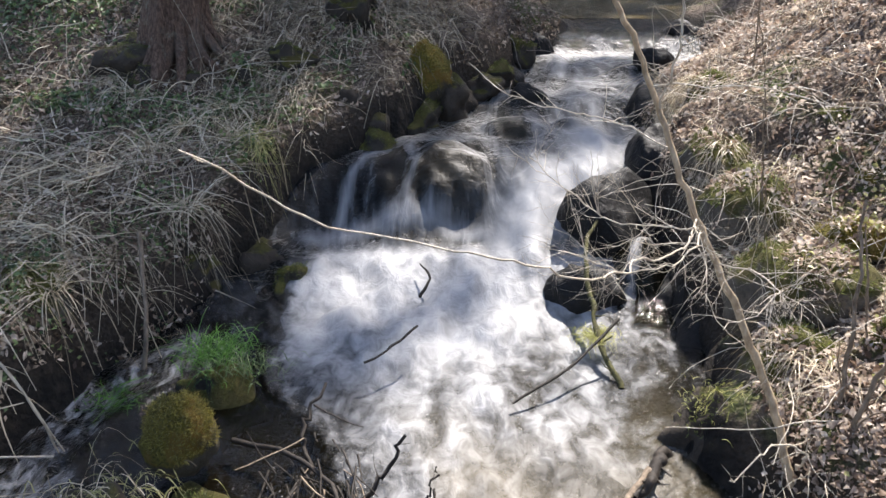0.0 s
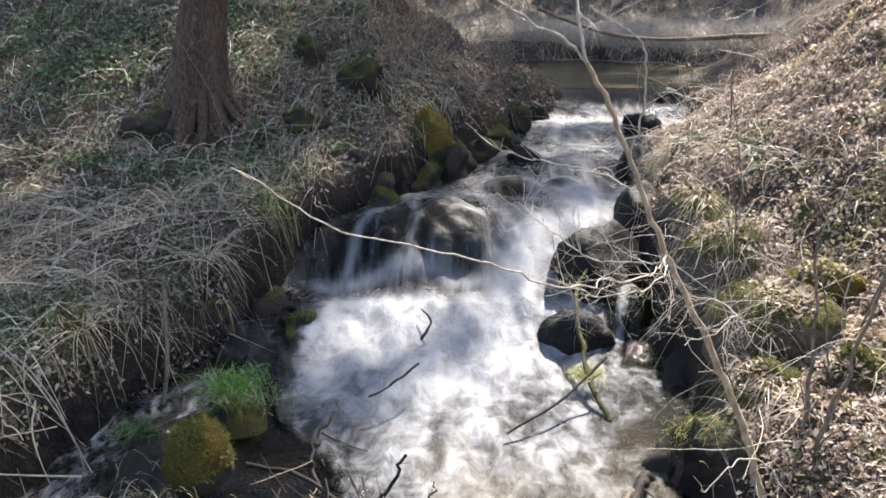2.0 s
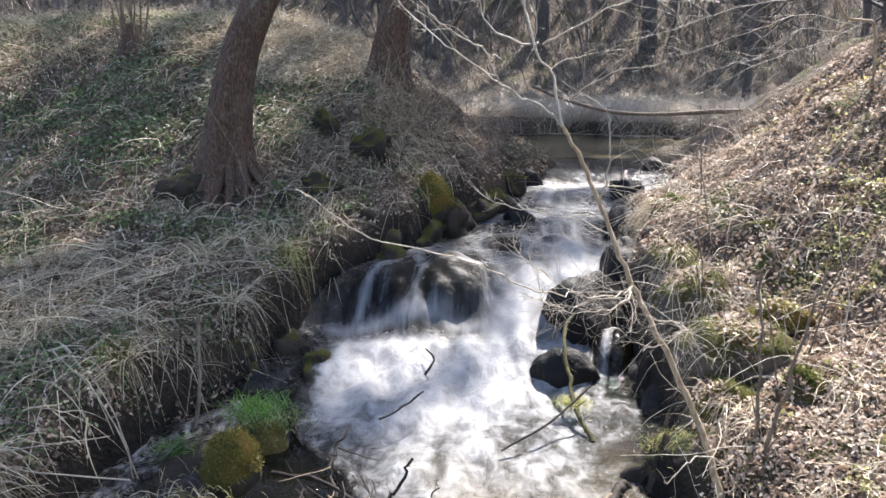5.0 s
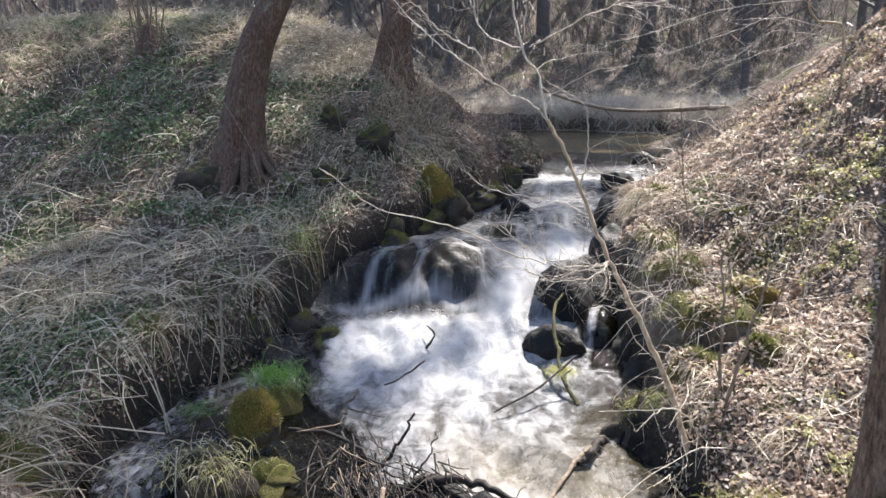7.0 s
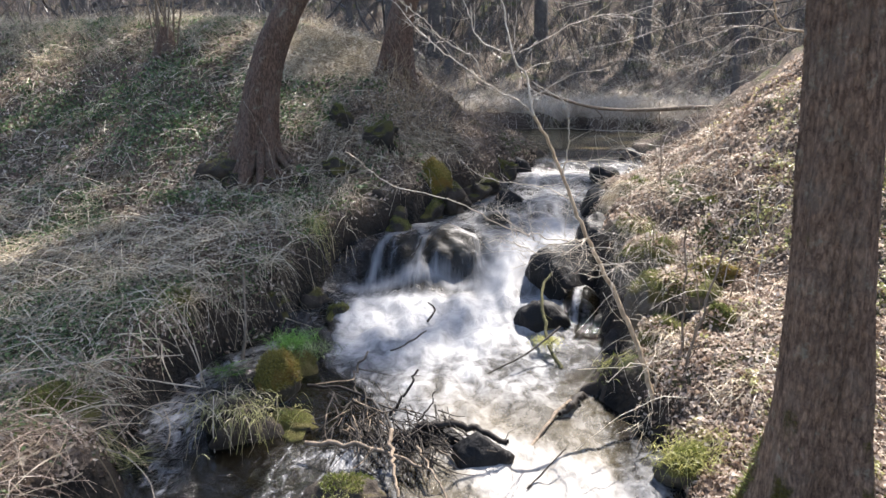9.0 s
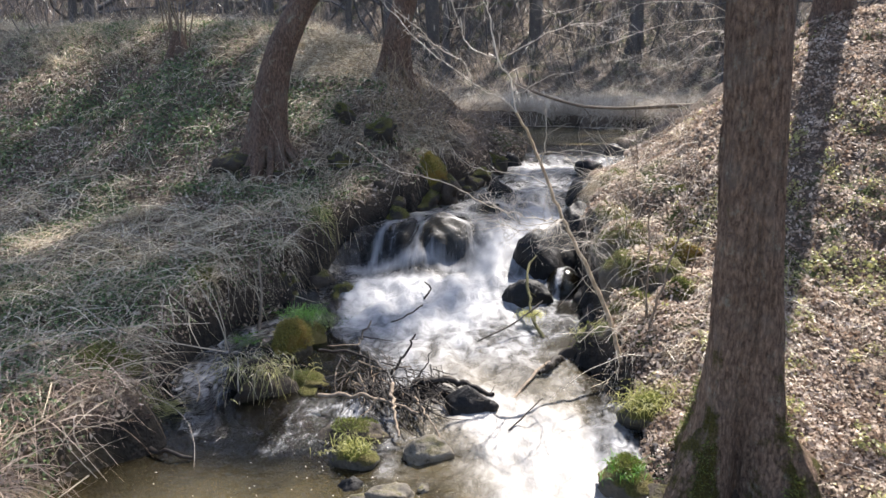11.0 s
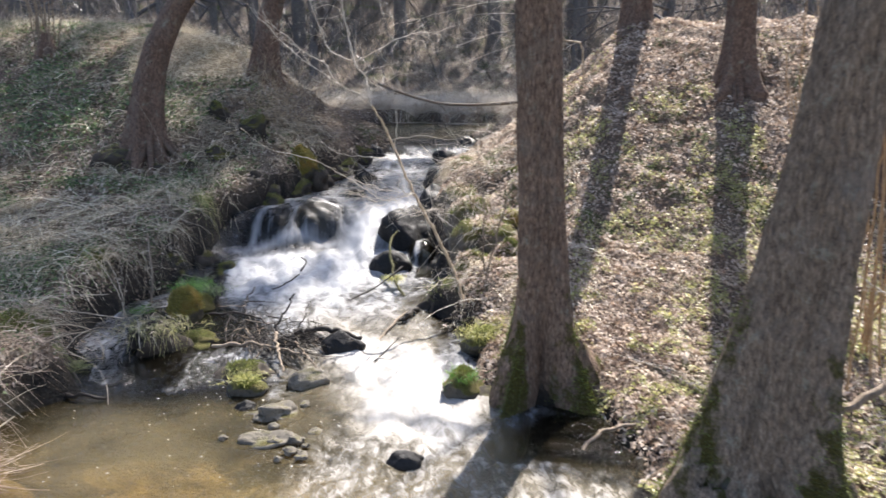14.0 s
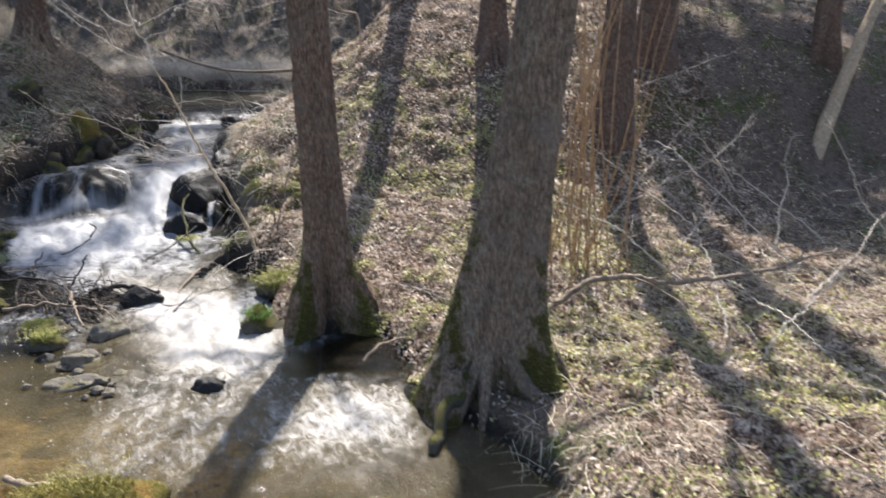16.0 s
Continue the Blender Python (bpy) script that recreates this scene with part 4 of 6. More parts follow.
for i, (x, y, z, rx, ry, rz) in enumerate(ROCKS_RIGHT):
    rock("mossy_boulder", x, y, z, rx, ry, rz, M_ROCKYEL if i in (2, 3) else M_ROCKMOSS if i == 6 else M_ROCKDRY, "leaf-strewn boulder with patches of moss", 101 + i, 5, fuzz=1500, group="boulders of the sunny bank")


# ---------------------------------------------------------------- trees
def trunk_geo(path, radius, flare, lobes, seed, rings=120, sides=44, flare_h=0.42, phase=None, grooves=()):
    """A trunk with buttress roots and an uneven, ridged skin. path in local metres from the foot."""
    p = smooth_path(path, rings)
    s = np.linspace(0, 1, rings)
    # more rings near the foot
    q = smooth_path(path, 400)
    u = s ** 1.7
    p = np.stack([np.interp(u, np.linspace(0, 1, 400), q[:, k]) for k in range(3)], -1)
    h = np.maximum(p[:, 2], -0.1)
    a = np.linspace(0, 2 * np.pi, sides, endpoint=False)
    r = radius * (1 - 0.55 * np.clip(h / h[-1], 0, 1))
    A, H = np.meshgrid(a, h)
    R = np.repeat(r[:, None], sides, 1)
    ph = seed if phase is None else phase
    lobe = 0.62 + 0.45 * np.cos(lobes * A + ph) + 0.25 * np.cos((lobes + 3) * A + seed * 2.1)
    R = R * (1 + flare * np.exp(-H / flare_h) * lobe + 0.1 * flare * np.exp(-H / 1.1) * np.cos(lobes * A + ph))
    R = R * (1 + 0.06 * fbm(np.cos(A) * 1.6 + seed, np.sin(A) * 1.6, H * 1.3, 3) * 2 + 0.035 * vnoise(A * 7, H * 1.6, seed) * 1.0)
    for at, width, depth, high in grooves:
        turn = (A - at + np.pi) % (2 * np.pi) - np.pi
        R = R * (1 - depth * np.exp(-(turn / (width * (1 + 0.5 * np.exp(-np.maximum(H, 0) / high)))) ** 2) * np.exp(-(np.maximum(H, 0) / high) ** 2))
    wav = (0.012 * vnoise(np.cos(A) * 14 + seed, np.sin(A) * 14, H * 4))
    # the 0.6 term adds dark moss at the grey tree's foot, partly painting its shade
    global RIDGE
    RIDGE = (np.exp(-np.maximum(H, 0) / (flare_h * 2.4)) * np.clip(lobe, 0, 1.3) * (flare > 0.72) * (flare != 0.9) + (0.6 * np.exp(-(np.maximum(H, 0) / 0.3) ** 2) if flare < 1.5 and grooves else 0)).ravel()
    v = p[:, None] + np.stack([np.cos(A), np.sin(A), np.zeros_like(A)], -1) * (R + wav)[..., None]
    i, j = np.meshgrid(np.arange(rings - 1), np.arange(sides), indexing="ij")
    f = np.stack([i * sides + j, i * sides + (j + 1) % sides, (i + 1) * sides + (j + 1) % sides, (i + 1) * sides + j], -1).reshape(-1, 4)
    return v.reshape(-1, 3), f, p, r


def tree(name, x, y, lean, radius, height, mat, label, seed, flare=0.8, lobes=4, limbs=7, sink=0.25, bend=None, first=0.45, flare_h=0.42, group="", twig_density=1.1, foot=None, phase=None, grooves=()):
    z = float(ground_height(np.array(x), np.array(y))) if foot is None else foot
    base = root(name, (x, y, z), label, "tree", group)
    rng = np.random.default_rng(seed)
    path = bend or [(0, 0, -sink), (lean[0] * 0.35, lean[1] * 0.35, height * 0.35), (lean[0], lean[1], height)]
    v, f, p, r = trunk_geo(path, radius, flare, lobes, seed, sides=96 if grooves else 44, flare_h=flare_h, phase=phase, grooves=grooves)
    bole = new("trunk", mesh_of("trunk", v, f, mat, attr={"ridge": RIDGE}))
    bole.parent = base
    if grooves:
        ridge = RIDGE + 0.35 * vnoise(v[:, 0] * 9, v[:, 1] * 9, v[:, 2] * 6)
        axis = np.repeat(p, len(v) // len(p), 0)
        low = np.flatnonzero((ridge > 0.72) & (v[:, 2] < 1.2) & (v[:, 2] > -0.1))
        n = 9000
        i = rng.choice(low, n)
        out = (v - axis)[i] * (1, 1, 0)
        out = out / np.linalg.norm(out, axis=1, keepdims=True) + rng.normal(0, 0.6, (n, 3)) + (0, 0, 0.2)
        b = v[i] + rng.normal(0, 0.012, (n, 3)) * (1, 1, 1.5)
        w = np.cross(out, rng.normal(0, 1, (n, 3)))
        w /= np.linalg.norm(w, axis=1, keepdims=True)
        tri = np.stack([b - w * 0.003, b + w * 0.003, b + out * rng.uniform(0.006, 0.02, (n, 1))], 1).reshape(-1, 3)
        fronds = new("moss", mesh_of("moss", tri, np.arange(3 * n).reshape(-1, 3), M_MOSSGREEN))
        fronds.parent = bole
        tagged(fronds, "yellow-green moss on the roots", kind="stuff")
    for _ in range(limbs):
        k = rng.uniform(first, 0.97)
        i = int(k * (len(p) - 1))
        a = rng.uniform(0, 6.28)
        ln = height * rng.uniform(0.2, 0.38) * (1.25 - 0.6 * k)
        q = wander(rng, p[i], (math.cos(a), math.sin(a), rng.uniform(0.25, 0.9)), ln, 12, 0.13, 0.03)
        rr = max(0.012, r[i] * rng.uniform(0.25, 0.45))
        chunks = [tube(q, np.linspace(rr, rr * 0.25, len(q)), 6)] + twigs(rng, q, rr * 0.5, 2, twig_density, ln * 0.42, 4, 0.7, 0.03)
        arm = part_geo("limb", chunks[:1], M_BRUSH, base)
        tagged(part_geo("twigs", chunks[1:], M_BRUSH, arm), "fine bare twigs", kind="stuff")
    return base


alder = tree("alder_tree", 1.89, 1.05, (-0.2, 0.1), 0.172, 11, M_BARK, "tall alder with furrowed brown bark and mossy buttress roots", 5, flare=1.6, lobes=4, sink=0.5, flare_h=0.46, foot=0.02, phase=3.6, grooves=((4.62, 0.24, 0.58, 0.62), (3.75, 0.08, 0.3, 0.75), (5.05, 0.09, 0.16, 0.9), (4.15, 0.08, 0.13, 0.7), (4.4, 0.05, 0.08, 1.6), (4.85, 0.05, 0.08, 2.0)),
             bend=[(0, 0, -0.5), (-0.02, 0.02, 0.75), (-0.09, 0.04, 2.6), (-0.15, 0.07, 5.5), (-0.22, 0.1, 11)])
grey_tree = tree("alder_tree", 2.67, -0.62, (1.05, 0.2), 0.205, 11, M_BARKGREY, "stout grey-barked tree with a mossy flared foot", 9, flare=1.35, lobes=3, sink=0.5, flare_h=0.68, foot=0.06, phase=3.14, grooves=((3.86, 0.07, 0.24, 0.95), (4.5, 0.12, 0.14, 0.5), (3.35, 0.09, 0.2, 0.55), (4.95, 0.08, 0.1, 0.8), (4.2, 0.08, 0.08, 1.2)),
                 bend=[(0, 0, -0.5), (0.02, 0.0, 0.3), (0.14, 0.02, 1.2), (0.33, 0.05, 2.5), (0.7, 0.1, 5.5), (1.15, 0.2, 11)])
tree("alder_tree", 4.97, 4.78, (0.15, 0.3), 0.17, 11, M_BARKFAR, "straight brown tree on the sunny slope", 12, flare=0.9, lobes=5, flare_h=0.25)
# swollen root lobes at the feet of the two near trees
for owner, mat, lobes in ((grey_tree, M_BARKGREY, ((-0.42, 0.0, 0.13, 0.5, 3), (-0.4, -0.2, 0.13, 0.3, 4), (0.4, -0.16, 0.14, 0.4, 6))),
                          (alder, M_BARK, ((0.34, -0.12, 0.15, 0.75, 13), (-0.3, -0.14, 0.13, 0.62, 14), (0.5, 0.02, 0.13, 0.4, 15)))):
    for dx, dy, r, h, seed in lobes:
        v, f = rock_shape(seed, r, r, h, 3, 0.2)
        lean_in = (0.35 if owner is grey_tree else 0.6) * v[:, 2] / h
        v = v + np.stack([dx * (1 - lean_in), dy * (1 - lean_in), 0 * lean_in], -1)
        lobe_part = new("root_lobe", mesh_of("root_lobe", v, f, mat, attr={"ridge": np.clip(0.4 + 0.9 * np.abs(v[:, 0] - 0.0), 0, 1)}))
        lobe_part.parent = owner
        tagged(lobe_part, "mossy root lobe")
tree("leaning_tree", -2.48, 6.1, (1.9, 0.4), 0.195, 9, M_BARKFAR, "dark leaning tree with exposed roots on the bank", 15, flare=0.75, lobes=5,
     bend=[(0, 0, -0.3), (0.01, 0.02, 0.2), (0.07, 0.04, 0.7), (0.2, 0.06, 1.25), (0.43, 0.1, 1.75), (0.85, 0.2, 2.4), (1.6, 0.3, 4.2), (2.4, 0.4, 8.5)])
tree("leaning_tree", -1.24, 8.3, (1.2, 0.3), 0.165, 9, M_BARKFAR, "brown leaning tree at the top of the bank", 18, flare=0.6, lobes=4,
     bend=[(0, 0, -0.3), (0.08, 0, 0.5), (0.3, 0.1, 1.4), (0.75, 0.2, 3.0), (1.4, 0.3, 8.5)])

# ---------------------------------------------------------------- more trees on the dam and the forest behind
tree("alder_tree", 5.95, 3.2, (0.3, 0.3), 0.19, 11, M_BARKFAR, "brown tree among reddish shoots on the slope", 21, flare=0.5, lobes=4, limbs=5)
tree("alder_tree", 7.1, 4.1, (0.9, 0.2), 0.25, 11, M_BARKFAR, "thick forked brown tree on the slope", 23, flare=0.4, lobes=3, limbs=5)
tree("alder_tree", 9.6, 3.5, (-0.2, 0.3), 0.17, 10, M_BARKFAR, "dark straight tree on the shaded slope", 25, flare=0.4, lobes=4, limbs=5)
tree("alder_tree", 4.3, 6.6, (0.3, 0.5), 0.17, 10, M_BARKFAR, "brown tree on the crest of the dam", 27, flare=0.4, lobes=4, limbs=5)
tree("fallen_tree", 8.85, 2.8, (2.1, 0.5), 0.1, 3.6, M_SAPLING, "pale leaning trunk propped on the slope", 31, flare=0.2, limbs=0)

FOREST = np.random.default_rng(77)
models = []
for i in range(5):
    rng = np.random.default_rng(300 + i)
    h = 13 + 3 * i % 7
    t0 = root("forest_tree", (-14 + 7 * i, 40 + 3 * i, 0), "bare grey-brown forest tree behind the meadow", "tree", "forest trees")
    t0.location.z = float(ground_height(np.array(t0.location.x), np.array(t0.location.y)))
    v, f, p, r = trunk_geo([(0, 0, -0.5), (0.1 * i - 0.2, 0.1, h * 0.5), (0.3 - 0.2 * i, 0.2, h)], 0.1 + 0.025 * i, 0.4, 4, 40 + i, 40, 10)
    part_geo("trunk", [(v, f)], M_BARKWOOD, t0)
    for _ in range(11):
        k = rng.uniform(0.3, 0.95)
        j = int(k * (len(p) - 1))
        a = rng.uniform(0, 6.28)
        q = wander(rng, p[j], (math.cos(a), math.sin(a), rng.uniform(0.1, 0.8)), h * 0.28 * (1.3 - 0.6 * k), 9, 0.15, 0.02)
        part_geo("limb", [tube(q, np.linspace(r[j] * 0.4, 0.01, len(q)), 5)] + twigs(rng, q, 0.022, 2, 1.1, 1.3, 3, 0.7), M_FARBRUSH, t0)
    models.append(t0)
for _ in range(115):
    y = FOREST.uniform(36, 74)
    x = FOREST.uniform(-0.95, 1.15) * (y * 0.95)
    ob = copy_thing(models[FOREST.integers(5)], pose(x, y, float(ground_height(np.array(x), np.array(y))), 0, 0, FOREST.uniform(0, 360)))
for x, y in ((-9, 17), (-7.2, 21), (-5.2, 16.5), (-3.9, 23), (-12, 19), (-10.5, 26), (-14.5, 22), (-2.4, 29), (-6.5, 29), (12, 15), (9.5, 19), (14, 11), (16, 19), (11.5, 25), (19, 14), (17, 8), (8, 25), (13, 6.5), (22, 9)):
    copy_thing(models[FOREST.integers(5)], pose(x, y, float(ground_height(np.array(x), np.array(y))), 0, 0, FOREST.uniform(0, 360)))


# invented fir whose unseen crown only blocks the sun
def fir(x, y, h, seed, n=980):
    z = float(ground_height(np.array(x), np.array(y)))
    base = root("shade_fir", (x, y, z), "tall fir added for shade, its crown out of view", "tree", "firs at the forest edge")
    rng = np.random.default_rng(seed)
    v, f, p, r = trunk_geo([(0, 0, -0.5), (0, 0, h * 0.5), (0.1, 0, h)], 0.3, 0.3, 5, seed, 40, 12)
    part_geo("trunk", [(v, f)], M_BARKWOOD, base)
    k = rng.random(n) ** 0.7
    zz = 9 + k * (h - 9)
    rad = (1 - k) ** 0.42 * 3.3 * np.sqrt(rng.random(n)) + 0.1
    a = rng.uniform(0, 6.28, n)
    pos = np.stack([np.cos(a) * rad, np.sin(a) * rad, zz - rad * 0.25], -1)
    out = np.stack([np.cos(a) * 0.3, np.sin(a) * 0.3, np.full(n, 1.0)], -1)
    lv, lf = leaves(pos, out, rng.uniform(0.6, 1.1, n), rng, 0.35, 0.55, 0.2)
    part_geo("crown", [(lv, lf)], M_GREEN, base, "dense dark green needles")


# four firs added to put the left bank and falls in shade
fir(9.6, 30.5, 46, 61)
fir(5.8, 31.5, 47, 62)
fir(1.4, 32.5, 47, 63)
fir(-3.2, 31.0, 46, 64)
# added row that darkens the hillside behind the meadow
for i, x in enumerate((-16, -9, -2.5, 4, 10.5, 17, 24, 31)):
    fir(x, 46 + 3 * (i % 2), 34 + 2 * (i % 3), 160 + i, 900)
# two more added to shade the far right slope
fir(14.5, 17, 21, 65, 330)
fir(18.5, 17.5, 24, 66, 380)

# undergrowth of the far wood, hazy with twigs
chunks = []
rng = np.random.default_rng(91)
for _ in range(1100):
    y = rng.uniform(30, 60)
    x = rng.uniform(-0.9, 1.2) * y * 0.9
    z = float(ground_height(np.array(x), np.array(y)))
    q = wander(rng, (x, y, z), (rng.normal(0, 0.5), rng.normal(0, 0.3), 1), rng.uniform(1.5, 5), 7, 0.18)
    chunks.append(tube(q, np.linspace(rng.uniform(0.015, 0.04), 0.008, len(q)), 3))
    twigs(rng, q, 0.014, 1, 1.3, 1.3, 3, 0.8, 0.03, chunks)
thing_geo("undergrowth", chunks, M_FARBRUSH, (0, 40, 1.5), "tangle of bare grey twigs along the forest edge", "brushwood", kind="stuff")
chunks = []
for _ in range(420):
    if rng.random() < 0.6:
        x, y = rng.uniform(-12, -2.2), rng.uniform(10, 16)
    else:
        x, y = rng.uniform(5, 14), rng.uniform(5.5, 13)
    z = float(ground_height(np.array(x), np.array(y)))
    q = wander(rng, (x, y, z), (rng.normal(0, 0.35), rng.normal(0, 0.3), 1), rng.uniform(1.0, 3.2), 7, 0.15)
    chunks.append(tube(q, np.linspace(rng.uniform(0.006, 0.018), 0.004, len(q)), 3))
    twigs(rng, q, 0.006, 1, 1.4, 0.8, 3, 0.7, 0.03, chunks)
thing_geo("scrub", chunks, M_BRUSH, (0, 12, 3), "bare thin scrub stems behind the dam crest", "brushwood", kind="stuff")
chunks = []
rng = np.random.default_rng(93)
for _ in range(120):
    x, y = rng.normal(-0.85, 0.3), rng.uniform(6.7, 8.3)
    z = float(ground_height(np.array(x), np.array(y)))
    q = wander(rng, (x, y, z - 0.03), (rng.normal(0.1, 0.45), rng.normal(-0.1, 0.3), 0.8), rng.uniform(0.25, 0.85), 7, 0.16)
    chunks.append(tube(q, np.linspace(rng.uniform(0.003, 0.008), 0.002, len(q)), 4))
    twigs(rng, q, 0.003, 1, 2.0, 0.25, 3, 0.8, 0.03, chunks)
thing_geo("scrub", chunks, M_SAPLING, (-0.85, 7.5, 1.9), "low tangle of grey twigs beside the leaning tree", "brushwood", kind="stuff")


# ---------------------------------------------------------------- sapling over the stream, and its twigs
def branchy(name, at, stems, mat, label, category, seed, sides=8):
    """A small tree from its stems: (part name, points, foot radius, tip radius, twig density, twig length, depth)."""
    base = root(name, at, label, category)
    rng = np.random.default_rng(seed)
    chunks_made = []
    for pname, pts, r0, r1, dens, ln, depth in stems:
        q = smooth_path(pts, max(10, int(6 * len(pts))))
        q[1:-1] += rng.normal(0, min(0.006, r0 * 0.5), q[1:-1].shape)
        if pname == "branch":
            k = np.arange(len(q)) * 0.4
            q[1:-1] += 0.014 * np.stack([vnoise(k, 2.3 + j, seed + len(chunks_made)) for j in range(3)], -1)[1:-1]
            chunks_made.append(1)
        slim = 0.72 if pname == "branch" else 1.0
        chunks = [tube(q, np.linspace(r0 * slim, r1 * slim, len(q)), sides)]
        if dens > 0:
            twigs(rng, q, max(r1 * slim, 0.0022) * 1.1, depth, dens, ln, 4, 0.75, 0.02, chunks, 0.15)
        part_geo(pname, chunks, mat if pname == "stem" else M_TWIG, base, origin=at)
    return base


SAP = (1.47, 2.6, 0.3)
sap = branchy("sapling", SAP, [
    ("stem", [(1.49, 2.58, 0.15), (1.33, 2.75, 0.63), (1.18, 2.8, 0.94), (1.01, 2.87, 1.25), (0.88, 2.95, 1.55), (0.79, 3.0, 1.78), (0.62, 3.0, 2.08)], 0.019, 0.010, 0, 0, 1),
    ("branch", [(0.62, 3.0, 2.08), (0.51, 2.97, 2.18), (0.36, 2.9, 2.26), (0.28, 2.85, 2.32), (0.23, 2.85, 2.44), (0.06, 2.75, 2.54), (-0.09, 2.65, 2.68), (-0.25, 2.55, 2.81)], 0.009, 0.003, 11, 0.4, 2),
    ("branch", [(0.62, 3.0, 2.08), (0.54, 3.1, 2.35), (0.45, 3.15, 2.54), (0.39, 3.3, 2.85), (0.3, 3.4, 3.5)], 0.011, 0.004, 10, 0.5, 2),
    ("branch", [(0.45, 3.15, 2.5), (0.25, 3.2, 2.58), (0.12, 3.3, 2.85), (0.0, 3.4, 3.2)], 0.007, 0.003, 11, 0.45, 2),
    ("branch", [(0.83, 2.96, 1.68), (0.84, 2.9, 1.84), (0.85, 2.85, 1.97), (0.82, 2.85, 2.15), (0.6, 2.8, 2.31)], 0.007, 0.003, 3.5, 0.3, 2),
    ("branch", [(0.3, 2.87, 2.3), (0.02, 2.9, 2.48), (-0.27, 3.0, 2.74), (-0.5, 3.1, 3.0)], 0.006, 0.0025, 7, 0.3, 2),
    ("branch", [(0.51, 3.14, 2.5), (0.72, 3.2, 2.62), (0.98, 3.3, 2.73), (1.24, 3.4, 2.77), (1.5, 3.5, 2.85)], 0.006, 0.0025, 11, 0.45, 2),
    ("branch", [(0.6, 3.05, 2.2), (0.84, 2.9, 2.34), (1.08, 2.7, 2.4)], 0.005, 0.002, 7, 0.3, 2),
    ("branch", [(1.0, 2.87, 1.27), (0.89, 2.5, 1.33), (0.67, 2.1, 1.44), (0.48, 1.7, 1.56), (0.34, 1.5, 1.67), (0.21, 1.38, 1.75), (0.08, 1.35, 1.79), (-0.06, 1.33, 1.83), (-0.16, 1.28, 1.9), (-0.26, 1.2, 2.0)],
     0.005, 0.0024, 2.2, 0.1, 1),
    ("branch", [(1.0, 2.87, 1.27), (0.92, 2.55, 1.3), (0.8, 2.4, 1.28), (0.62, 2.3, 1.3), (0.5, 2.25, 1.38)], 0.006, 0.0022, 30, 0.4, 2),
    ("branch", [(0.95, 2.7, 1.3), (0.85, 2.9, 1.22), (0.7, 3.0, 1.2), (0.5, 3.1, 1.3), (0.35, 3.15, 1.42)], 0.005, 0.0022, 26, 0.38, 2),
    ("branch", [(1.1, 2.83, 1.1), (1.2, 2.6, 1.15), (1.15, 2.35, 1.2), (0.95, 2.2, 1.16)], 0.005, 0.002, 28, 0.36, 2),
    ("branch", [(0.9, 2.95, 1.52), (0.65, 3.2, 1.58), (0.4, 3.5, 1.56), (0.2, 3.7, 1.6), (0.05, 3.8, 1.7)], 0.005, 0.002, 9, 0.25, 2),
    ("branch", [(0.8, 2.98, 1.76), (1.05, 2.7, 1.82), (1.35, 2.5, 1.8)], 0.005, 0.002, 9, 0.25, 2),
    ("branch", [(1.47, 2.6, 0.3), (1.4, 2.45, 0.5), (1.28, 2.4, 0.56), (1.1, 2.3, 0.48)], 0.008, 0.003, 14, 0.3, 2),
], M_SAPLING, "slim bare sapling leaning out over the stream", "sapling", 41)
rng = np.random.default_rng(44)
bough = [c for c in sap.children if c.name.startswith("branch")][1]
for _ in range(26):
    c = np.array([rng.uniform(-0.3, 1.4), rng.uniform(2.8, 3.5), rng.uniform(2.4, 2.9)])
    q = np.array([c, c + (0.002, 0, -0.02), c + (0.0, 0.002, -0.045)])
    part_geo("catkin", [tube(q, [0.003, 0.005, 0.003], 5)], M_TWIG, bough, "pale hanging catkin", SAP)

z = float(ground_height(np.array(3.35), np.array(5.7)))
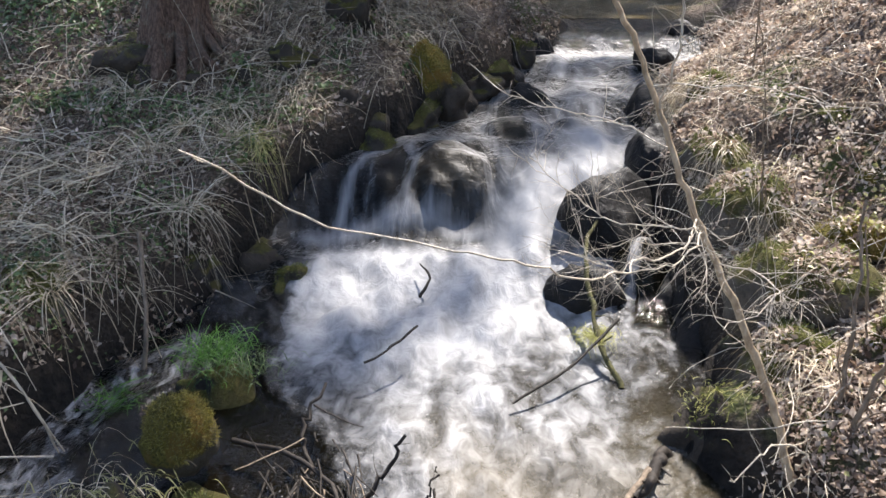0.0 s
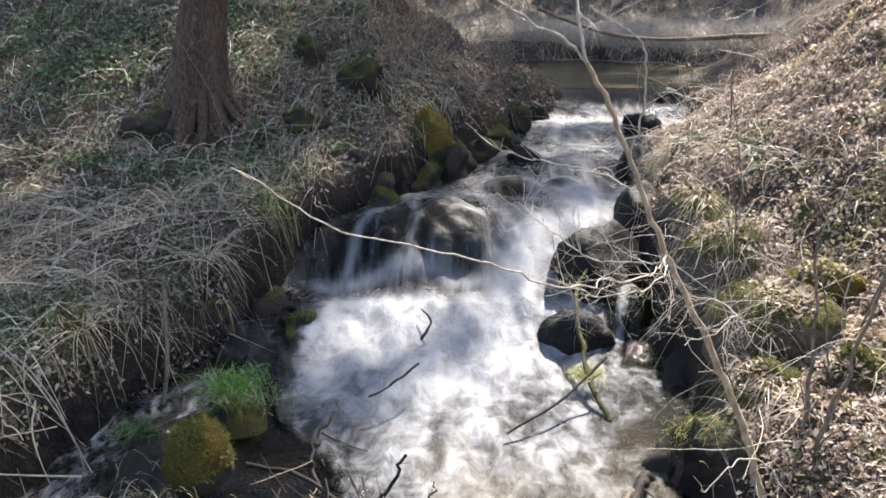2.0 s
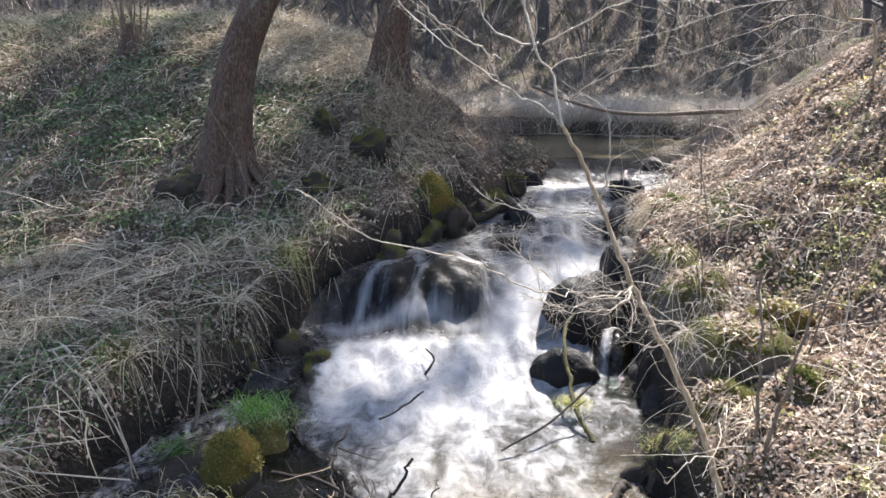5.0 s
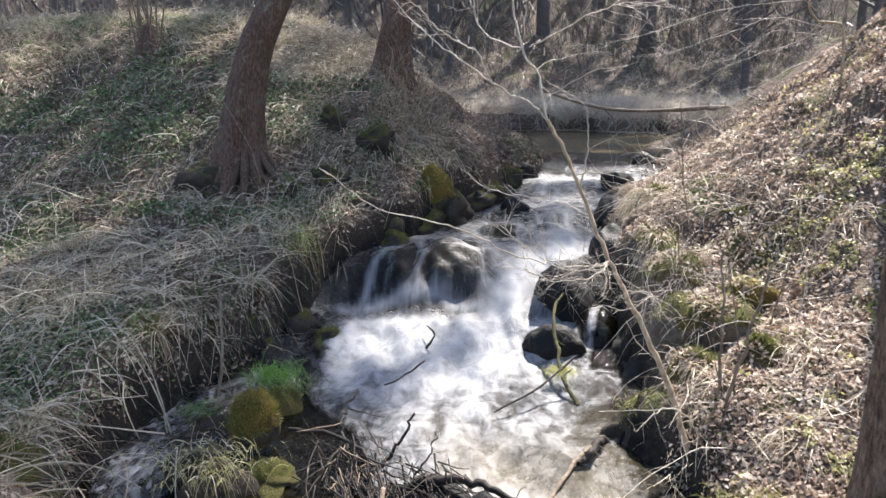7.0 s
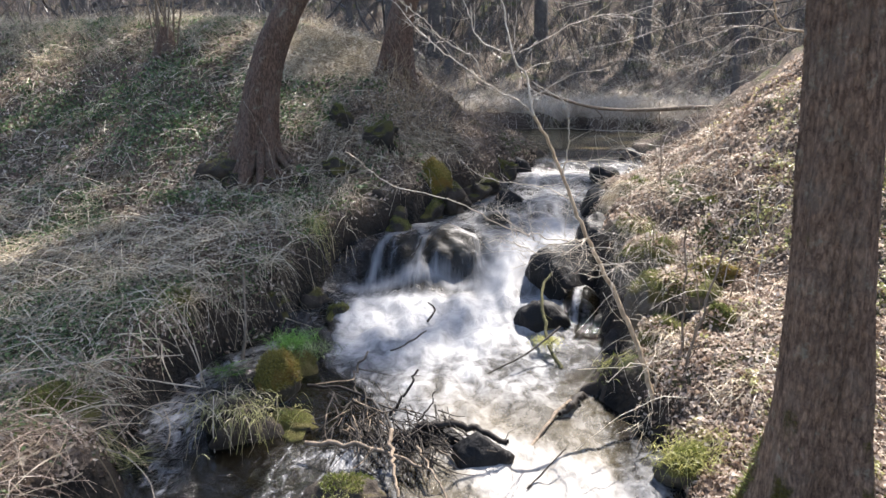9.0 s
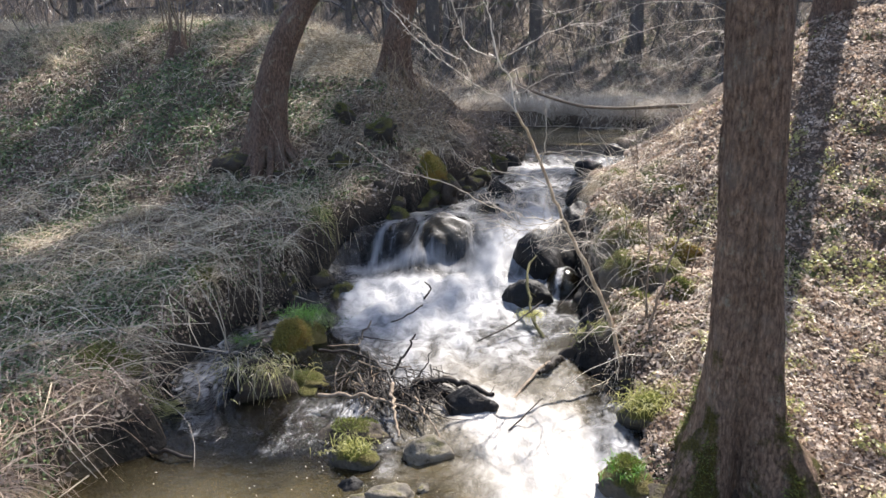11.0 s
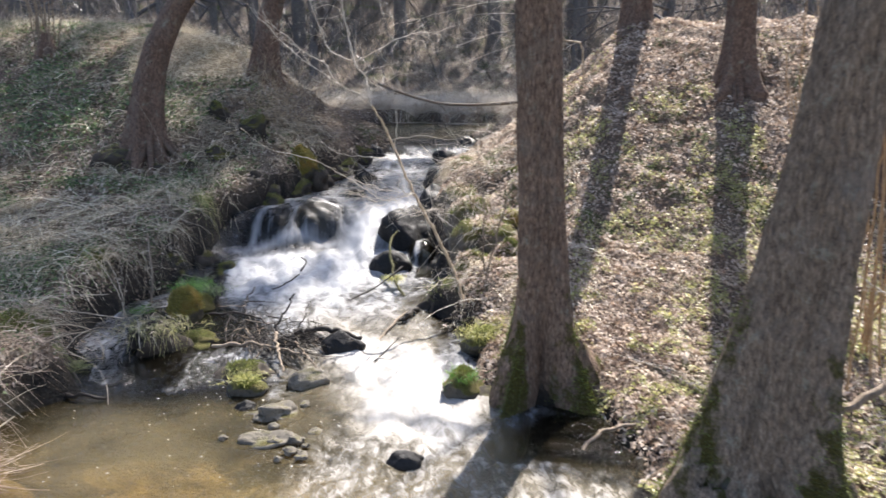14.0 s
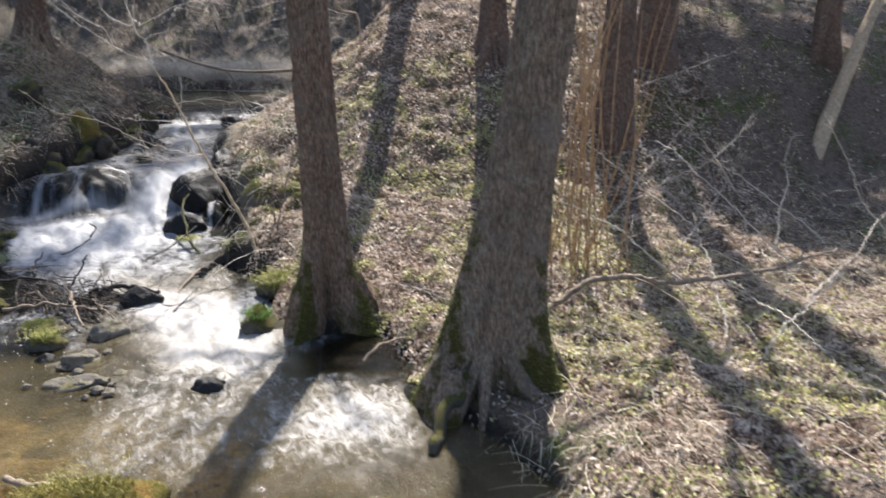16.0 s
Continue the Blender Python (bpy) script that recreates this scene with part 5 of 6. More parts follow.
branchy("hazel_shrub", (3.35, 5.7, z), [
    ("stem", [(3.35, 5.7, z - 0.1), (3.25, 5.7, z + 0.5), (3.1, 5.7, 2.8), (2.9, 5.6, 3.2)], 0.016, 0.008, 3, 0.4, 2),
    ("branch", [(3.15, 5.7, 2.75), (2.7, 5.6, 2.83), (2.3, 5.5, 2.72), (1.8, 5.4, 2.55), (1.4, 5.2, 2.5)], 0.005, 0.002, 11, 0.45, 2),
    ("branch", [(3.25, 5.7, z + 0.5), (2.8, 5.6, 2.6), (2.3, 5.4, 2.45), (1.8, 5.2, 2.2)], 0.0042, 0.002, 10, 0.4, 2),
    ("branch", [(3.1, 5.7, 2.7), (2.62, 5.5, 2.72), (2.3, 5.4, 2.5), (2.0, 5.3, 2.42), (1.6, 5.2, 2.2), (1.45, 5.2, 2.02)], 0.0042, 0.0018, 12, 0.45, 2),
    ("branch", [(3.0, 5.65, 3.0), (2.6, 5.5, 2.95), (2.1, 5.4, 2.88), (1.6, 5.3, 2.7), (1.2, 5.2, 2.62), (0.9, 5.2, 2.6)], 0.0042, 0.0018, 12, 0.45, 2),
    ("branch", [(3.0, 5.65, 3.05), (2.5, 5.4, 3.25), (1.9, 5.1, 3.2), (1.3, 4.9, 3.05), (0.8, 4.8, 2.9)], 0.0042, 0.0018, 12, 0.5, 2),
    ("branch", [(3.2, 5.7, 2.4), (2.95, 5.6, 2.45), (2.65, 5.5, 2.3), (2.3, 5.4, 2.15), (2.1, 5.35, 1.95)], 0.005, 0.002, 10, 0.4, 2),
    ("branch", [(3.05, 5.7, 2.9), (2.6, 5.4, 3.1), (2.0, 5.1, 3.1), (1.5, 4.8, 2.95)], 0.0042, 0.002, 6, 0.4, 2),
], M_SAPLING, "bare hazel with pale twigs reaching over the falls", "shrub", 47)

# exposed roots on the bank
def roots(name, x, y, n, r, reach, seed, mat, label, arc=(0, 6.28), top=0.25):
    rng = np.random.default_rng(seed)
    z = float(ground_height(np.array(x), np.array(y)))
    base = root(name, (x, y, z), label, "roots")
    for i in range(n):
        a = arc[0] + (arc[1] - arc[0]) * (i + rng.random()) / n
        s = np.linspace(0, 1, 14)
        ln = reach * rng.uniform(0.6, 1.2)
        px = x + np.cos(a + 0.5 * s * rng.normal(0, 0.8)) * (0.12 + ln * s)
        py = y + np.sin(a + 0.5 * s * rng.normal(0, 0.8)) * (0.12 + ln * s)
        pz = ground_height(px, py) + top * (1 - s) ** 2.2 - 0.045 * s
        part_geo("root_arm", [tube(np.stack([px, py, pz], -1), np.linspace(r, r * 0.3, 14) * rng.uniform(0.7, 1.2), 8)], mat, base, origin=(x, y, z))


roots("exposed_roots", -2.43, 6.08, 9, 0.06, 0.55, 71, M_BARKFAR, "gnarled exposed roots of the leaning tree", (2.9, 6.6), 0.35)
roots("exposed_roots", -1.2, 8.3, 6, 0.06, 0.45, 72, M_BARKFAR, "exposed roots of the upper leaning tree", (3.0, 6.5), 0.3)
roots("exposed_roots", 1.82, 1.05, 5, 0.075, 0.45, 73, M_BARKFAR, "mossy surface roots of the alder", (0.1, 1.5), 0.35)
roots("exposed_roots", 2.67, -0.62, 6, 0.08, 0.5, 74, M_BARKGREY, "mossy surface roots of the grey tree", (1.8, 5.0), 0.35)
roots("exposed_roots", 4.97, 4.78, 6, 0.05, 0.4, 75, M_BARKFAR, "surface roots of the tree on the slope", (3.0, 6.5), 0.2)

# young stems on the sunny bank
for i, (x, y, dx, dy, h, r) in enumerate(((1.66, 2.75, 0.02, 0.25, 0.85, 0.011), (1.63, 2.62, 0.3, 0.2, 0.95, 0.012), (1.85, 3.0, -0.1, 0.1, 0.6, 0.006), (2.1, 3.4, 0.15, -0.1, 0.7, 0.006),
                                          (1.75, 4.2, -0.15, -0.1, 0.7, 0.006), (1.95, 4.9, -0.2, 0, 0.8, 0.006), (2.0, 5.6, -0.1, -0.1, 0.8, 0.007), (1.7, 3.9, -0.2, -0.3, 0.6, 0.005))):
    z = float(ground_height(np.array(x), np.array(y)))
    branchy("dead_stem", (x, y, z), [("stem", [(x, y, z - 0.1), (x + dx * 0.5, y + dy * 0.4, z + h * 0.5), (x + dx, y + dy, z + h)], r, r * 0.5, 3, 0.3, 2)], M_DEADWOOD,
            "thin pale dead stem on the bank", "stem", 50 + i, 6)

# reddish shoots round the tree on the right, and the low bough of the grey tree
rng = np.random.default_rng(55)
z = float(ground_height(np.array(4.4), np.array(1.3)))
shoots = root("shoot_clump", (4.4, 1.3, z), "clump of upright orange-brown shoots", "shrub")
for _ in range(34):
    x, y = 4.3 + rng.normal(0, 0.22), 1.35 + rng.normal(0, 0.3)
    q = wander(rng, (x, y, z - 0.1), (rng.normal(0.05, 0.12), rng.normal(0, 0.12), 1), rng.uniform(2, 3.4), 12, 0.05, 0.03)
    part_geo("shoot", [tube(q, np.linspace(0.01, 0.004, len(q)), 5)] + twigs(rng, q, 0.003, 1, 1.6, 0.35, 3, 0.7), M_ORANGE, shoots, origin=(4.4, 1.3, z))
branchy("low_bough", (2.9, -0.6, 0.5), [("stem", [(2.85, -0.58, 0.4), (3.02, -0.55, 0.5), (3.22, -0.5, 0.58), (3.5, -0.5, 0.72), (3.78, -0.5, 0.72), (4.07, -0.48, 0.64), (4.65, -0.45, 0.6), (5.25, -0.42, 0.62), (5.9, -0.4, 0.72)], 0.026, 0.012, 2.2, 0.7, 2)],
        M_DEADWOOD, "crooked dead bough reaching from the grey trunk", "branch", 57)
for i, (x, y, dx, dy, dz, ln) in enumerate(((5.2, 0.4, -0.6, 0.5, 0.75, 2.2), (6.2, 1.6, -0.8, 0.3, 0.6, 2.4), (6.8, 0.3, -0.6, 0.5, 0.5, 2.4), (4.6, -0.7, 0.5, 0.6, 0.4, 1.6), (7.4, 2.2, -0.7, -0.1, 0.55, 2.2), (5.7, -0.3, 0.6, 0.5, 0.3, 1.8),
        (5.0, 2.0, 0.7, -0.3, 0.5, 1.7), (5.6, 2.4, 0.8, -0.2, 0.35, 1.9), (6.6, 1.0, 0.7, 0.4, 0.6, 1.9), (7.6, 1.2, -0.5, 0.6, 0.5, 2.0), (5.0, 1.0, 0.8, 0.3, 0.3, 1.6),
        (8.2, 0.6, -0.7, 0.3, 0.4, 2.0), (6.0, 3.6, 0.8, -0.4, 0.5, 1.8), (7.2, -0.2, 0.5, 0.7, 0.45, 1.8), (4.2, -1.2, 0.8, 0.2, 0.25, 1.4), (5.0, -1.4, 0.3, 0.8, 0.3, 1.3))):
    z = float(ground_height(np.array(x), np.array(y)))
    rng = np.random.default_rng(600 + i)
    q = wander(rng, (x, y, z - 0.05), (dx, dy, dz), ln, 9, 0.12)
    branchy("fallen_branch", (x, y, z), [("stem", q, 0.011, 0.0035, 5.5, 0.6, 2)], M_TWIG, "bare pale branch sticking out of the grass", "branch", 610 + i, 5)


# ---------------------------------------------------------------- logs, driftwood and sticks
def stick(name, pts, r0, r1, mat, label, seed=1, dens=0, ln=0.2, group=""):
    at = tuple(pts[0])
    q = smooth_path(pts, 6 * len(pts))
    rng = np.random.default_rng(seed)
    k = np.arange(len(q)) * 0.35
    q[1:-1] += np.stack([vnoise(k, 3.1 + j, seed * 1.7) for j in range(3)], -1)[1:-1] * r0 * 0.9
    rr = np.linspace(r0, r1, len(q)) * (1 + 0.3 * vnoise(k, 9.3, seed * 2.3))
    chunks = [tube(q, rr, 9)]
    if dens:
        twigs(rng, q, r1 * 0.5, 1, dens, ln, 5, 0.8, 0.02, chunks)
    return thing_geo(name, chunks, mat, at, label, "branch", group)


M_MOSSLOG = plain_bark("mossy_branch", (0.025, 0.024, 0.01), (0.1, 0.095, 0.035), 45, 0.95)
stick("mossy_log", [(0.86, 4.66, 0.55), (0.79, 4.5, 0.5), (0.76, 4.25, 0.43), (0.79, 4.03, 0.3), (0.8, 3.8, 0.22), (0.84, 3.6, 0.15), (0.9, 3.42, 0.09)], 0.012, 0.017, M_MOSSLOG, "mossy fallen branch leaning on the wet boulders", 3, 10, 0.14)
stick("driftwood_log", [(1.06, 2.95, 0.06), (0.97, 2.8, 0.13), (0.9, 2.68, 0.13), (0.84, 2.6, 0.1)], 0.03, 0.024, M_DARKSTICK, "dark wet stub of a log in the shallows", 4, 9, 0.16)
stick("driftwood_log", [(0.93, 2.75, 0.13), (0.8, 2.55, 0.11), (0.68, 2.3, 0.06), (0.58, 2.08, -0.01)], 0.016, 0.011, M_DEADWOOD, "thin bare pole lying in the shallows", 24, 4, 0.16)
stick("fallen_log", [(0.6, 10.2, 2.25), (1.25, 9.9, 2.0), (1.6, 9.9, 1.91), (2.2, 9.9, 1.86), (2.66, 9.9, 1.87), (3.72, 9.9, 1.93), (4.3, 9.9, 2.0)], 0.022, 0.036, M_DEADWOOD, "fallen bare trunk lying across the outflow", 5, 2, 0.8)
stick("fallen_branch", [(2.35, 4.85, 1.3), (2.65, 4.6, 1.36), (2.95, 4.35, 1.42), (3.4, 4.2, 1.5)], 0.02, 0.03, M_DEADWOOD, "dead branch on the leafy slope", 6, 2, 0.4)
stick("stick", [(-0.45, 3.35, 0.22), (-0.3, 3.5, 0.25), (-0.2, 3.62, 0.3)], 0.008, 0.006, M_DARKSTICK, "short dark stick caught in the foam", 7)
stick("stick", [(0.33, 3.2, 0.12), (0.6, 3.4, 0.2), (0.9, 3.72, 0.34)], 0.007, 0.009, M_DARKSTICK, "dark stick caught against the boulder", 8, 2, 0.15)
stick("stick", [(0.62, 1.75, 0.03), (0.75, 1.9, 0.1), (0.85, 2.0, 0.16)], 0.006, 0.004, M_DARKSTICK, "forked twig standing in the stream", 9, 4, 0.2)
stick("stick", [(-0.25, 4.15, 0.2), (-0.2, 4.28, 0.27), (-0.28, 4.42, 0.3)], 0.01, 0.006, M_DARKSTICK, "dark stub of wood in the foam", 10)
stick("stick", [(1.95, 0.1, 0.05), (2.1, 0.25, 0.1), (2.35, 0.3, 0.12)], 0.014, 0.01, M_DEADWOOD, "pale stick at the water's edge", 12)
stick("stick", [(-0.25, -0.75, 0.04), (-0.1, -1.0, 0.12), (0.05, -1.2, 0.2)], 0.02, 0.016, M_DEADWOOD, "pale stick resting on the mossy boulder", 13)
stick("stick", [(-1.7, 1.3, 0.02), (-1.55, 1.22, 0.04), (-1.35, 1.2, 0.02)], 0.016, 0.012, M_DARKSTICK, "dark stick floating at the pool's edge", 14)
stick("root", [(2.5, -0.75, 0.32), (2.35, -0.85, 0.2), (2.2, -1.0, 0.1), (2.05, -1.2, -0.03)], 0.06, 0.03, M_ROCKMOSS, "thick mossy root running down into the water", 16)
stick("root", [(-1.78, 3.75, 0.75), (-1.72, 3.6, 0.5), (-1.68, 3.45, 0.25), (-1.7, 3.35, 0.0)], 0.011, 0.014, M_DEADWOOD, "bare root hanging into the side channel", 15)

pile = root("driftwood_pile", (-0.1, 2.15, 0.05), "tangle of dark wet branches and roots caught on stones", "driftwood")
rng = np.random.default_rng(70)
BIG = [([(-0.95, 2.75, 0.16), (-0.6, 2.6, 0.2), (-0.35, 2.35, 0.2), (-0.22, 2.1, 0.14)], 0.013, M_DARKSTICK), ([(-0.75, 1.98, 0.12), (-0.45, 1.93, 0.16), (-0.2, 1.9, 0.12), (0.0, 1.8, 0.1)], 0.016, M_DEADWOOD),
       ([(-0.22, 2.05, 0.2), (-0.17, 1.8, 0.14), (-0.1, 1.55, 0.05)], 0.015, M_DEADWOOD), ([(-0.55, 2.6, 0.12), (-0.62, 2.8, 0.25), (-0.55, 2.95, 0.36)], 0.012, M_DARKSTICK),
       ([(-0.3, 2.45, 0.1), (-0.18, 2.5, 0.28), (-0.12, 2.55, 0.4)], 0.012, M_DARKSTICK), ([(-0.1, 2.35, 0.1), (0.0, 2.4, 0.25), (0.02, 2.42, 0.36)], 0.007, M_DARKSTICK),
       ([(-0.05, 1.95, 0.15), (0.1, 1.7, 0.08), (0.2, 1.5, 0.02)], 0.009, M_DEADWOOD), ([(-0.1, 2.25, 0.12), (0.2, 2.27, 0.15), (0.5, 2.2, 0.08)], 0.03, M_DARKSTICK)]
for pts, r, mat in BIG:
    q = smooth_path(pts, 16)
    q[1:-1] += rng.normal(0, 0.008, q[1:-1].shape)
    part_geo("branch", [tube(q, np.linspace(r, r * 0.6, 16), 7)] + twigs(rng, q, r * 0.3, 2, 5, 0.14, 4, 0.9, 0.03), mat, pile, origin=(-0.1, 2.15, 0.05))
for i in range(290):
    c = np.array([rng.normal(-0.14, 0.17), rng.normal(2.2, 0.15), 0.04 + abs(rng.normal(0, 0.09))])
    if i >= 200:
        c = np.array([rng.normal(-0.52, 0.12), rng.normal(2.5, 0.2), 0.03 + abs(rng.normal(0, 0.09))])
    q = wander(rng, c, (rng.normal(0.45, 0.4), rng.normal(-0.8, 0.35), rng.normal(-0.05, 0.2)), rng.uniform(0.14, 0.42), 6, 0.09)
    q[:, 2] = np.maximum(q[:, 2], 0.01)
    part_geo("twig", [tube(q, np.linspace(rng.uniform(0.003, 0.007), 0.002, len(q)), 5)], M_DEADWOOD if rng.random() < 0.12 else M_DARKSTICK, pile, origin=(-0.1, 2.15, 0.05))


# ---------------------------------------------------------------- what covers the ground
TOPS = [(x, y, z, rx, ry, rz) for x, y, z, rx, ry, rz in ROCKS_LEFT + ROCKS_RIGHT] + [(-1.25, 2.2, 0.06, 0.28, 0.22, 0.27), (-2.28, 3.45, 0.36, 0.26, 0.28, 0.3)]


def rest_height(x, y):
    h = ground_height(x, y)
    for cx, cy, cz, rx, ry, rz in TOPS:
        d = 1 - ((x - cx) / (rx * 0.9)) ** 2 - ((y - cy) / (ry * 0.9)) ** 2
        h = np.where(d > 0.12, np.maximum(h, cz + rz * 0.88 * np.sqrt(np.maximum(d, 0))), h)
    return h


def litter(name, n, x0, x1, y0, y1, seed, mat, lo, hi, label, keep=None, lift=0.02, tilt=0.6, slim=0.6):
    rng = np.random.default_rng(seed)
    x, y = rng.uniform(x0, x1, n), rng.uniform(y0, y1, n)
    # leaves thinned by the grey tree so the ground painted dark for shade shows
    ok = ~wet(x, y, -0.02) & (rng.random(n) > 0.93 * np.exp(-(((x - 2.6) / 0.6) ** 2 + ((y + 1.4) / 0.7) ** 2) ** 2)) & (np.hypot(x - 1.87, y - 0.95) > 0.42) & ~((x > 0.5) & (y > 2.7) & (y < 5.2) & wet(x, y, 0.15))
    if keep is not None:
        ok &= rng.random(n) < keep(x, y)
    ok &= (ground_normal(x, y)[:, 2] > 0.3 + 0.2 * rng.random(n)) | ~wet(x, y, 1.0)
    x, y = x[ok], y[ok]
    pos = np.stack([x, y, rest_height(x, y) + rng.random(len(x)) * lift + 0.004], -1)
    v, f = leaves(pos, ground_normal(x, y), rng.uniform(lo, hi, len(x)), rng, tilt, slim)
    at = (float(np.mean(x)), float(np.mean(y)), float(np.mean(pos[:, 2])))
    return thing_geo(name, [(v, f)], mat, at, label, "leaves", kind="stuff")


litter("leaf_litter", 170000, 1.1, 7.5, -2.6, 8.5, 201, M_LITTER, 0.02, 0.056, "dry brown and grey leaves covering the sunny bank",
       lambda x, y: 0.45 + 0.55 * sstep(-0.25, 0.2, fbm(x * 2.2, y * 2.2, 31.0, 3)), 0.035, 0.75, 0.55)
litter("leaf_litter", 14000, 1.35, 2.7, 1.1, 3.5, 207, M_LITTER, 0.015, 0.038, "small dry leaves at the foot of the sunny bank")
litter("leaf_litter", 130000, -8.0, 0.8, -1.5, 11.0, 202, M_LITTERSHADE, 0.025, 0.058, "brown dead leaves, toned darker for shade, covering the left bank")
litter("leaf_litter", 52000, 7.0, 15, -2.0, 10.0, 203, M_LITTERSHADE, 0.03, 0.06, "brown dead leaves, toned darker for shade, on the far slope")
litter("leaf_litter", 15000, -8.0, -0.8, 4.6, 9.6, 211, M_LITTER, 0.035, 0.075, "pale curled dead leaves scattered among the ivy",
       lambda x, y: 0.3 + 0.7 * sstep(-0.2, 0.2, fbm(x * 1.9, y * 1.9, 71.0, 3)), 0.06, 0.8, 0.45)
litter("leaf_litter", 9000, -5.5, -1.6, 1.0, 4.8, 212, M_LITTER, 0.025, 0.055, "pale dead leaves caught in the dry grass", None, 0.07, 0.8, 0.45)
litter("ivy", 48000, -8.5, -0.4, 5.4, 10.5, 204, M_GREEN, 0.03, 0.06, "low dark green herbs and ivy on the bank",
       lambda x, y: sstep(-0.05, 0.25, fbm(x * 1.3, y * 1.3, 4.0, 4)) * 0.8 + 0.45 * np.exp(-(((x + 4.0) / 1.3) ** 2 + ((y - 7.2) / 0.9) ** 2)) - 0.25 * sstep(-3.4, -2.6, x) * sstep(7.4, 6.8, y) + 0.14 - 0.3 * sstep(-1.7, -1.2, x) - 0.6 * sstep(8.0, 8.5, y) * sstep(-3.4, -2.6, x), 0.06, 0.5, 0.8)
litter("ivy", 60000, -5.5, -1.7, 0.2, 5.6, 205, M_GREEN, 0.02, 0.042, "fresh green herbs between the dry grass",
       lambda x, y: 0.04 + 0.8 * sstep(-0.04, 0.22, fbm(x * 1.2, y * 1.2, 9.0, 3)) + 1.2 * np.exp(-(((x + 3.3) / 0.9) ** 2 + ((y - 2.7) / 0.7) ** 2)), 0.07, 0.5, 0.7)
litter("ivy", 16000, -3.2, -1.2, 1.6, 5.8, 209, M_GREEN, 0.018, 0.036, "small green leaves on the face of the bank",
       lambda x, y: np.exp(-((ease(y, LEFT) - x - 0.35) / 0.22) ** 2) * sstep(-0.1, 0.15, fbm(x * 2.6, y * 2.6, 61.0, 3)), 0.05, 0.7, 0.8)
litter("herbs", 60000, 1.9, 5.2, -1.0, 4.8, 208, M_HERB, 0.018, 0.036, "small clumps of yellow-green herbs between the leaves",
       lambda x, y: sstep(0.16, 0.26, fbm(x * 5.5, y * 5.5, 52.0, 3)) * (1 - 0.7 * sstep(2.0, 2.6, y) * sstep(2.7, 2.3, x)), 0.045, 0.6, 0.8)
litter("herbs", 90000, 1.6, 9.0, -2.6, 7.5, 206, M_HERB, 0.018, 0.042, "yellow-green moss and herbs on the sunny bank",
       lambda x, y: sstep(0.02 - 0.1 * sstep(2.5, 0.5, y), 0.12, fbm(x * 1.7, y * 1.7, 12.0, 4)) * (1 - 0.9 * sstep(1.9, 2.4, y) * sstep(2.9, 2.5, x)) * (1 - 0.6 * sstep(4.6, 5.6, y)) * (1 - 0.85 * sstep(5.8, 6.8, x + 0.4 * y)) + 0.2 * sstep(1.0, 0.2, y) * sstep(3.1, 3.7, x) * sstep(-0.2, 0.1, fbm(x * 1.5, y * 1.5, 44.0, 3)), 0.055, 0.6, 0.8)


def straw(name, n_clumps, per, x0, x1, y0, y1, seed, mat, l0, l1, label, keep=None, rise=(0.5, 1.2), droop=(0.9, 1.7), bias=0.7, width=(0.003, 0.006), jitter=0.07, segs=6):
    rng = np.random.default_rng(seed)
    cx, cy = rng.uniform(x0, x1, n_clumps), rng.uniform(y0, y1, n_clumps)
    ok = ~wet(cx, cy, 0.02) & ~((cx > 0.5) & (cy > 2.7) & (cy < 5.2) & wet(cx, cy, 0.25))
    if keep is not None:
        ok &= rng.random(n_clumps) < keep(cx, cy)
    cx, cy = np.repeat(cx[ok], per), np.repeat(cy[ok], per)
    n = len(cx)
    x, y = cx + rng.normal(0, jitter, n), cy + rng.normal(0, jitter, n)
    nr = ground_normal(cx, cy)
    a = rng.uniform(0, 6.28, n)
    head = np.stack([np.cos(a) + bias * nr[:, 0] * 2.2, np.sin(a) + bias * nr[:, 1] * 2.2, np.zeros(n)], -1)
    base = np.stack([x, y, rest_height(x, y) - 0.01], -1)
    v, f = ribbons(base, head, rng.uniform(l0, l1, n), rng.uniform(*width, n), rng.uniform(*rise, n), rng.uniform(*droop, n), rng, segs)
    at = (float(np.mean(x)), float(np.mean(y)), float(np.mean(base[:, 2])))
    return thing_geo(name, [(v, f)], mat, at, label, "grass", kind="stuff")


def bankside(x, y):
    """Thin out the grass close to the side channel and the pool."""
    near = sstep(0.55, 0.2, ease(y, LEFT) - x)
    return sstep(-0.12, 0.16, fbm(x * 1.7, y * 1.7, 21.0, 3)) * (1 - near * sstep(4.0, 3.4, y)) * (0.25 + 0.75 * sstep(0.6, 2.6, y)) * (1 - 0.75 * np.exp(-((x + 3.2) / 0.6) ** 2 - ((y - 2.4) / 0.6) ** 2)) * (1 - 0.5 * sstep(4.3, 5.0, y))


straw("undergrowth", 2600, 8, -32, 48, 27, 56, 312, M_BRUSHLEAF, 1.0, 3.6, "dense bare undergrowth of the far wood", None, (1.0, 1.9), (0.2, 0.7), 0.0, (0.012, 0.03), 0.5, 4)
straw("dry_grass", 1900, 6, -6.0, -1.25, -1.0, 5.8, 311, M_STRAW, 0.25, 0.75, "long bleached straws lying in all directions", lambda x, y: bankside(x, y), (0.15, 0.7), (0.2, 0.8), 0.15, (0.007, 0.014), 0.2, 8)
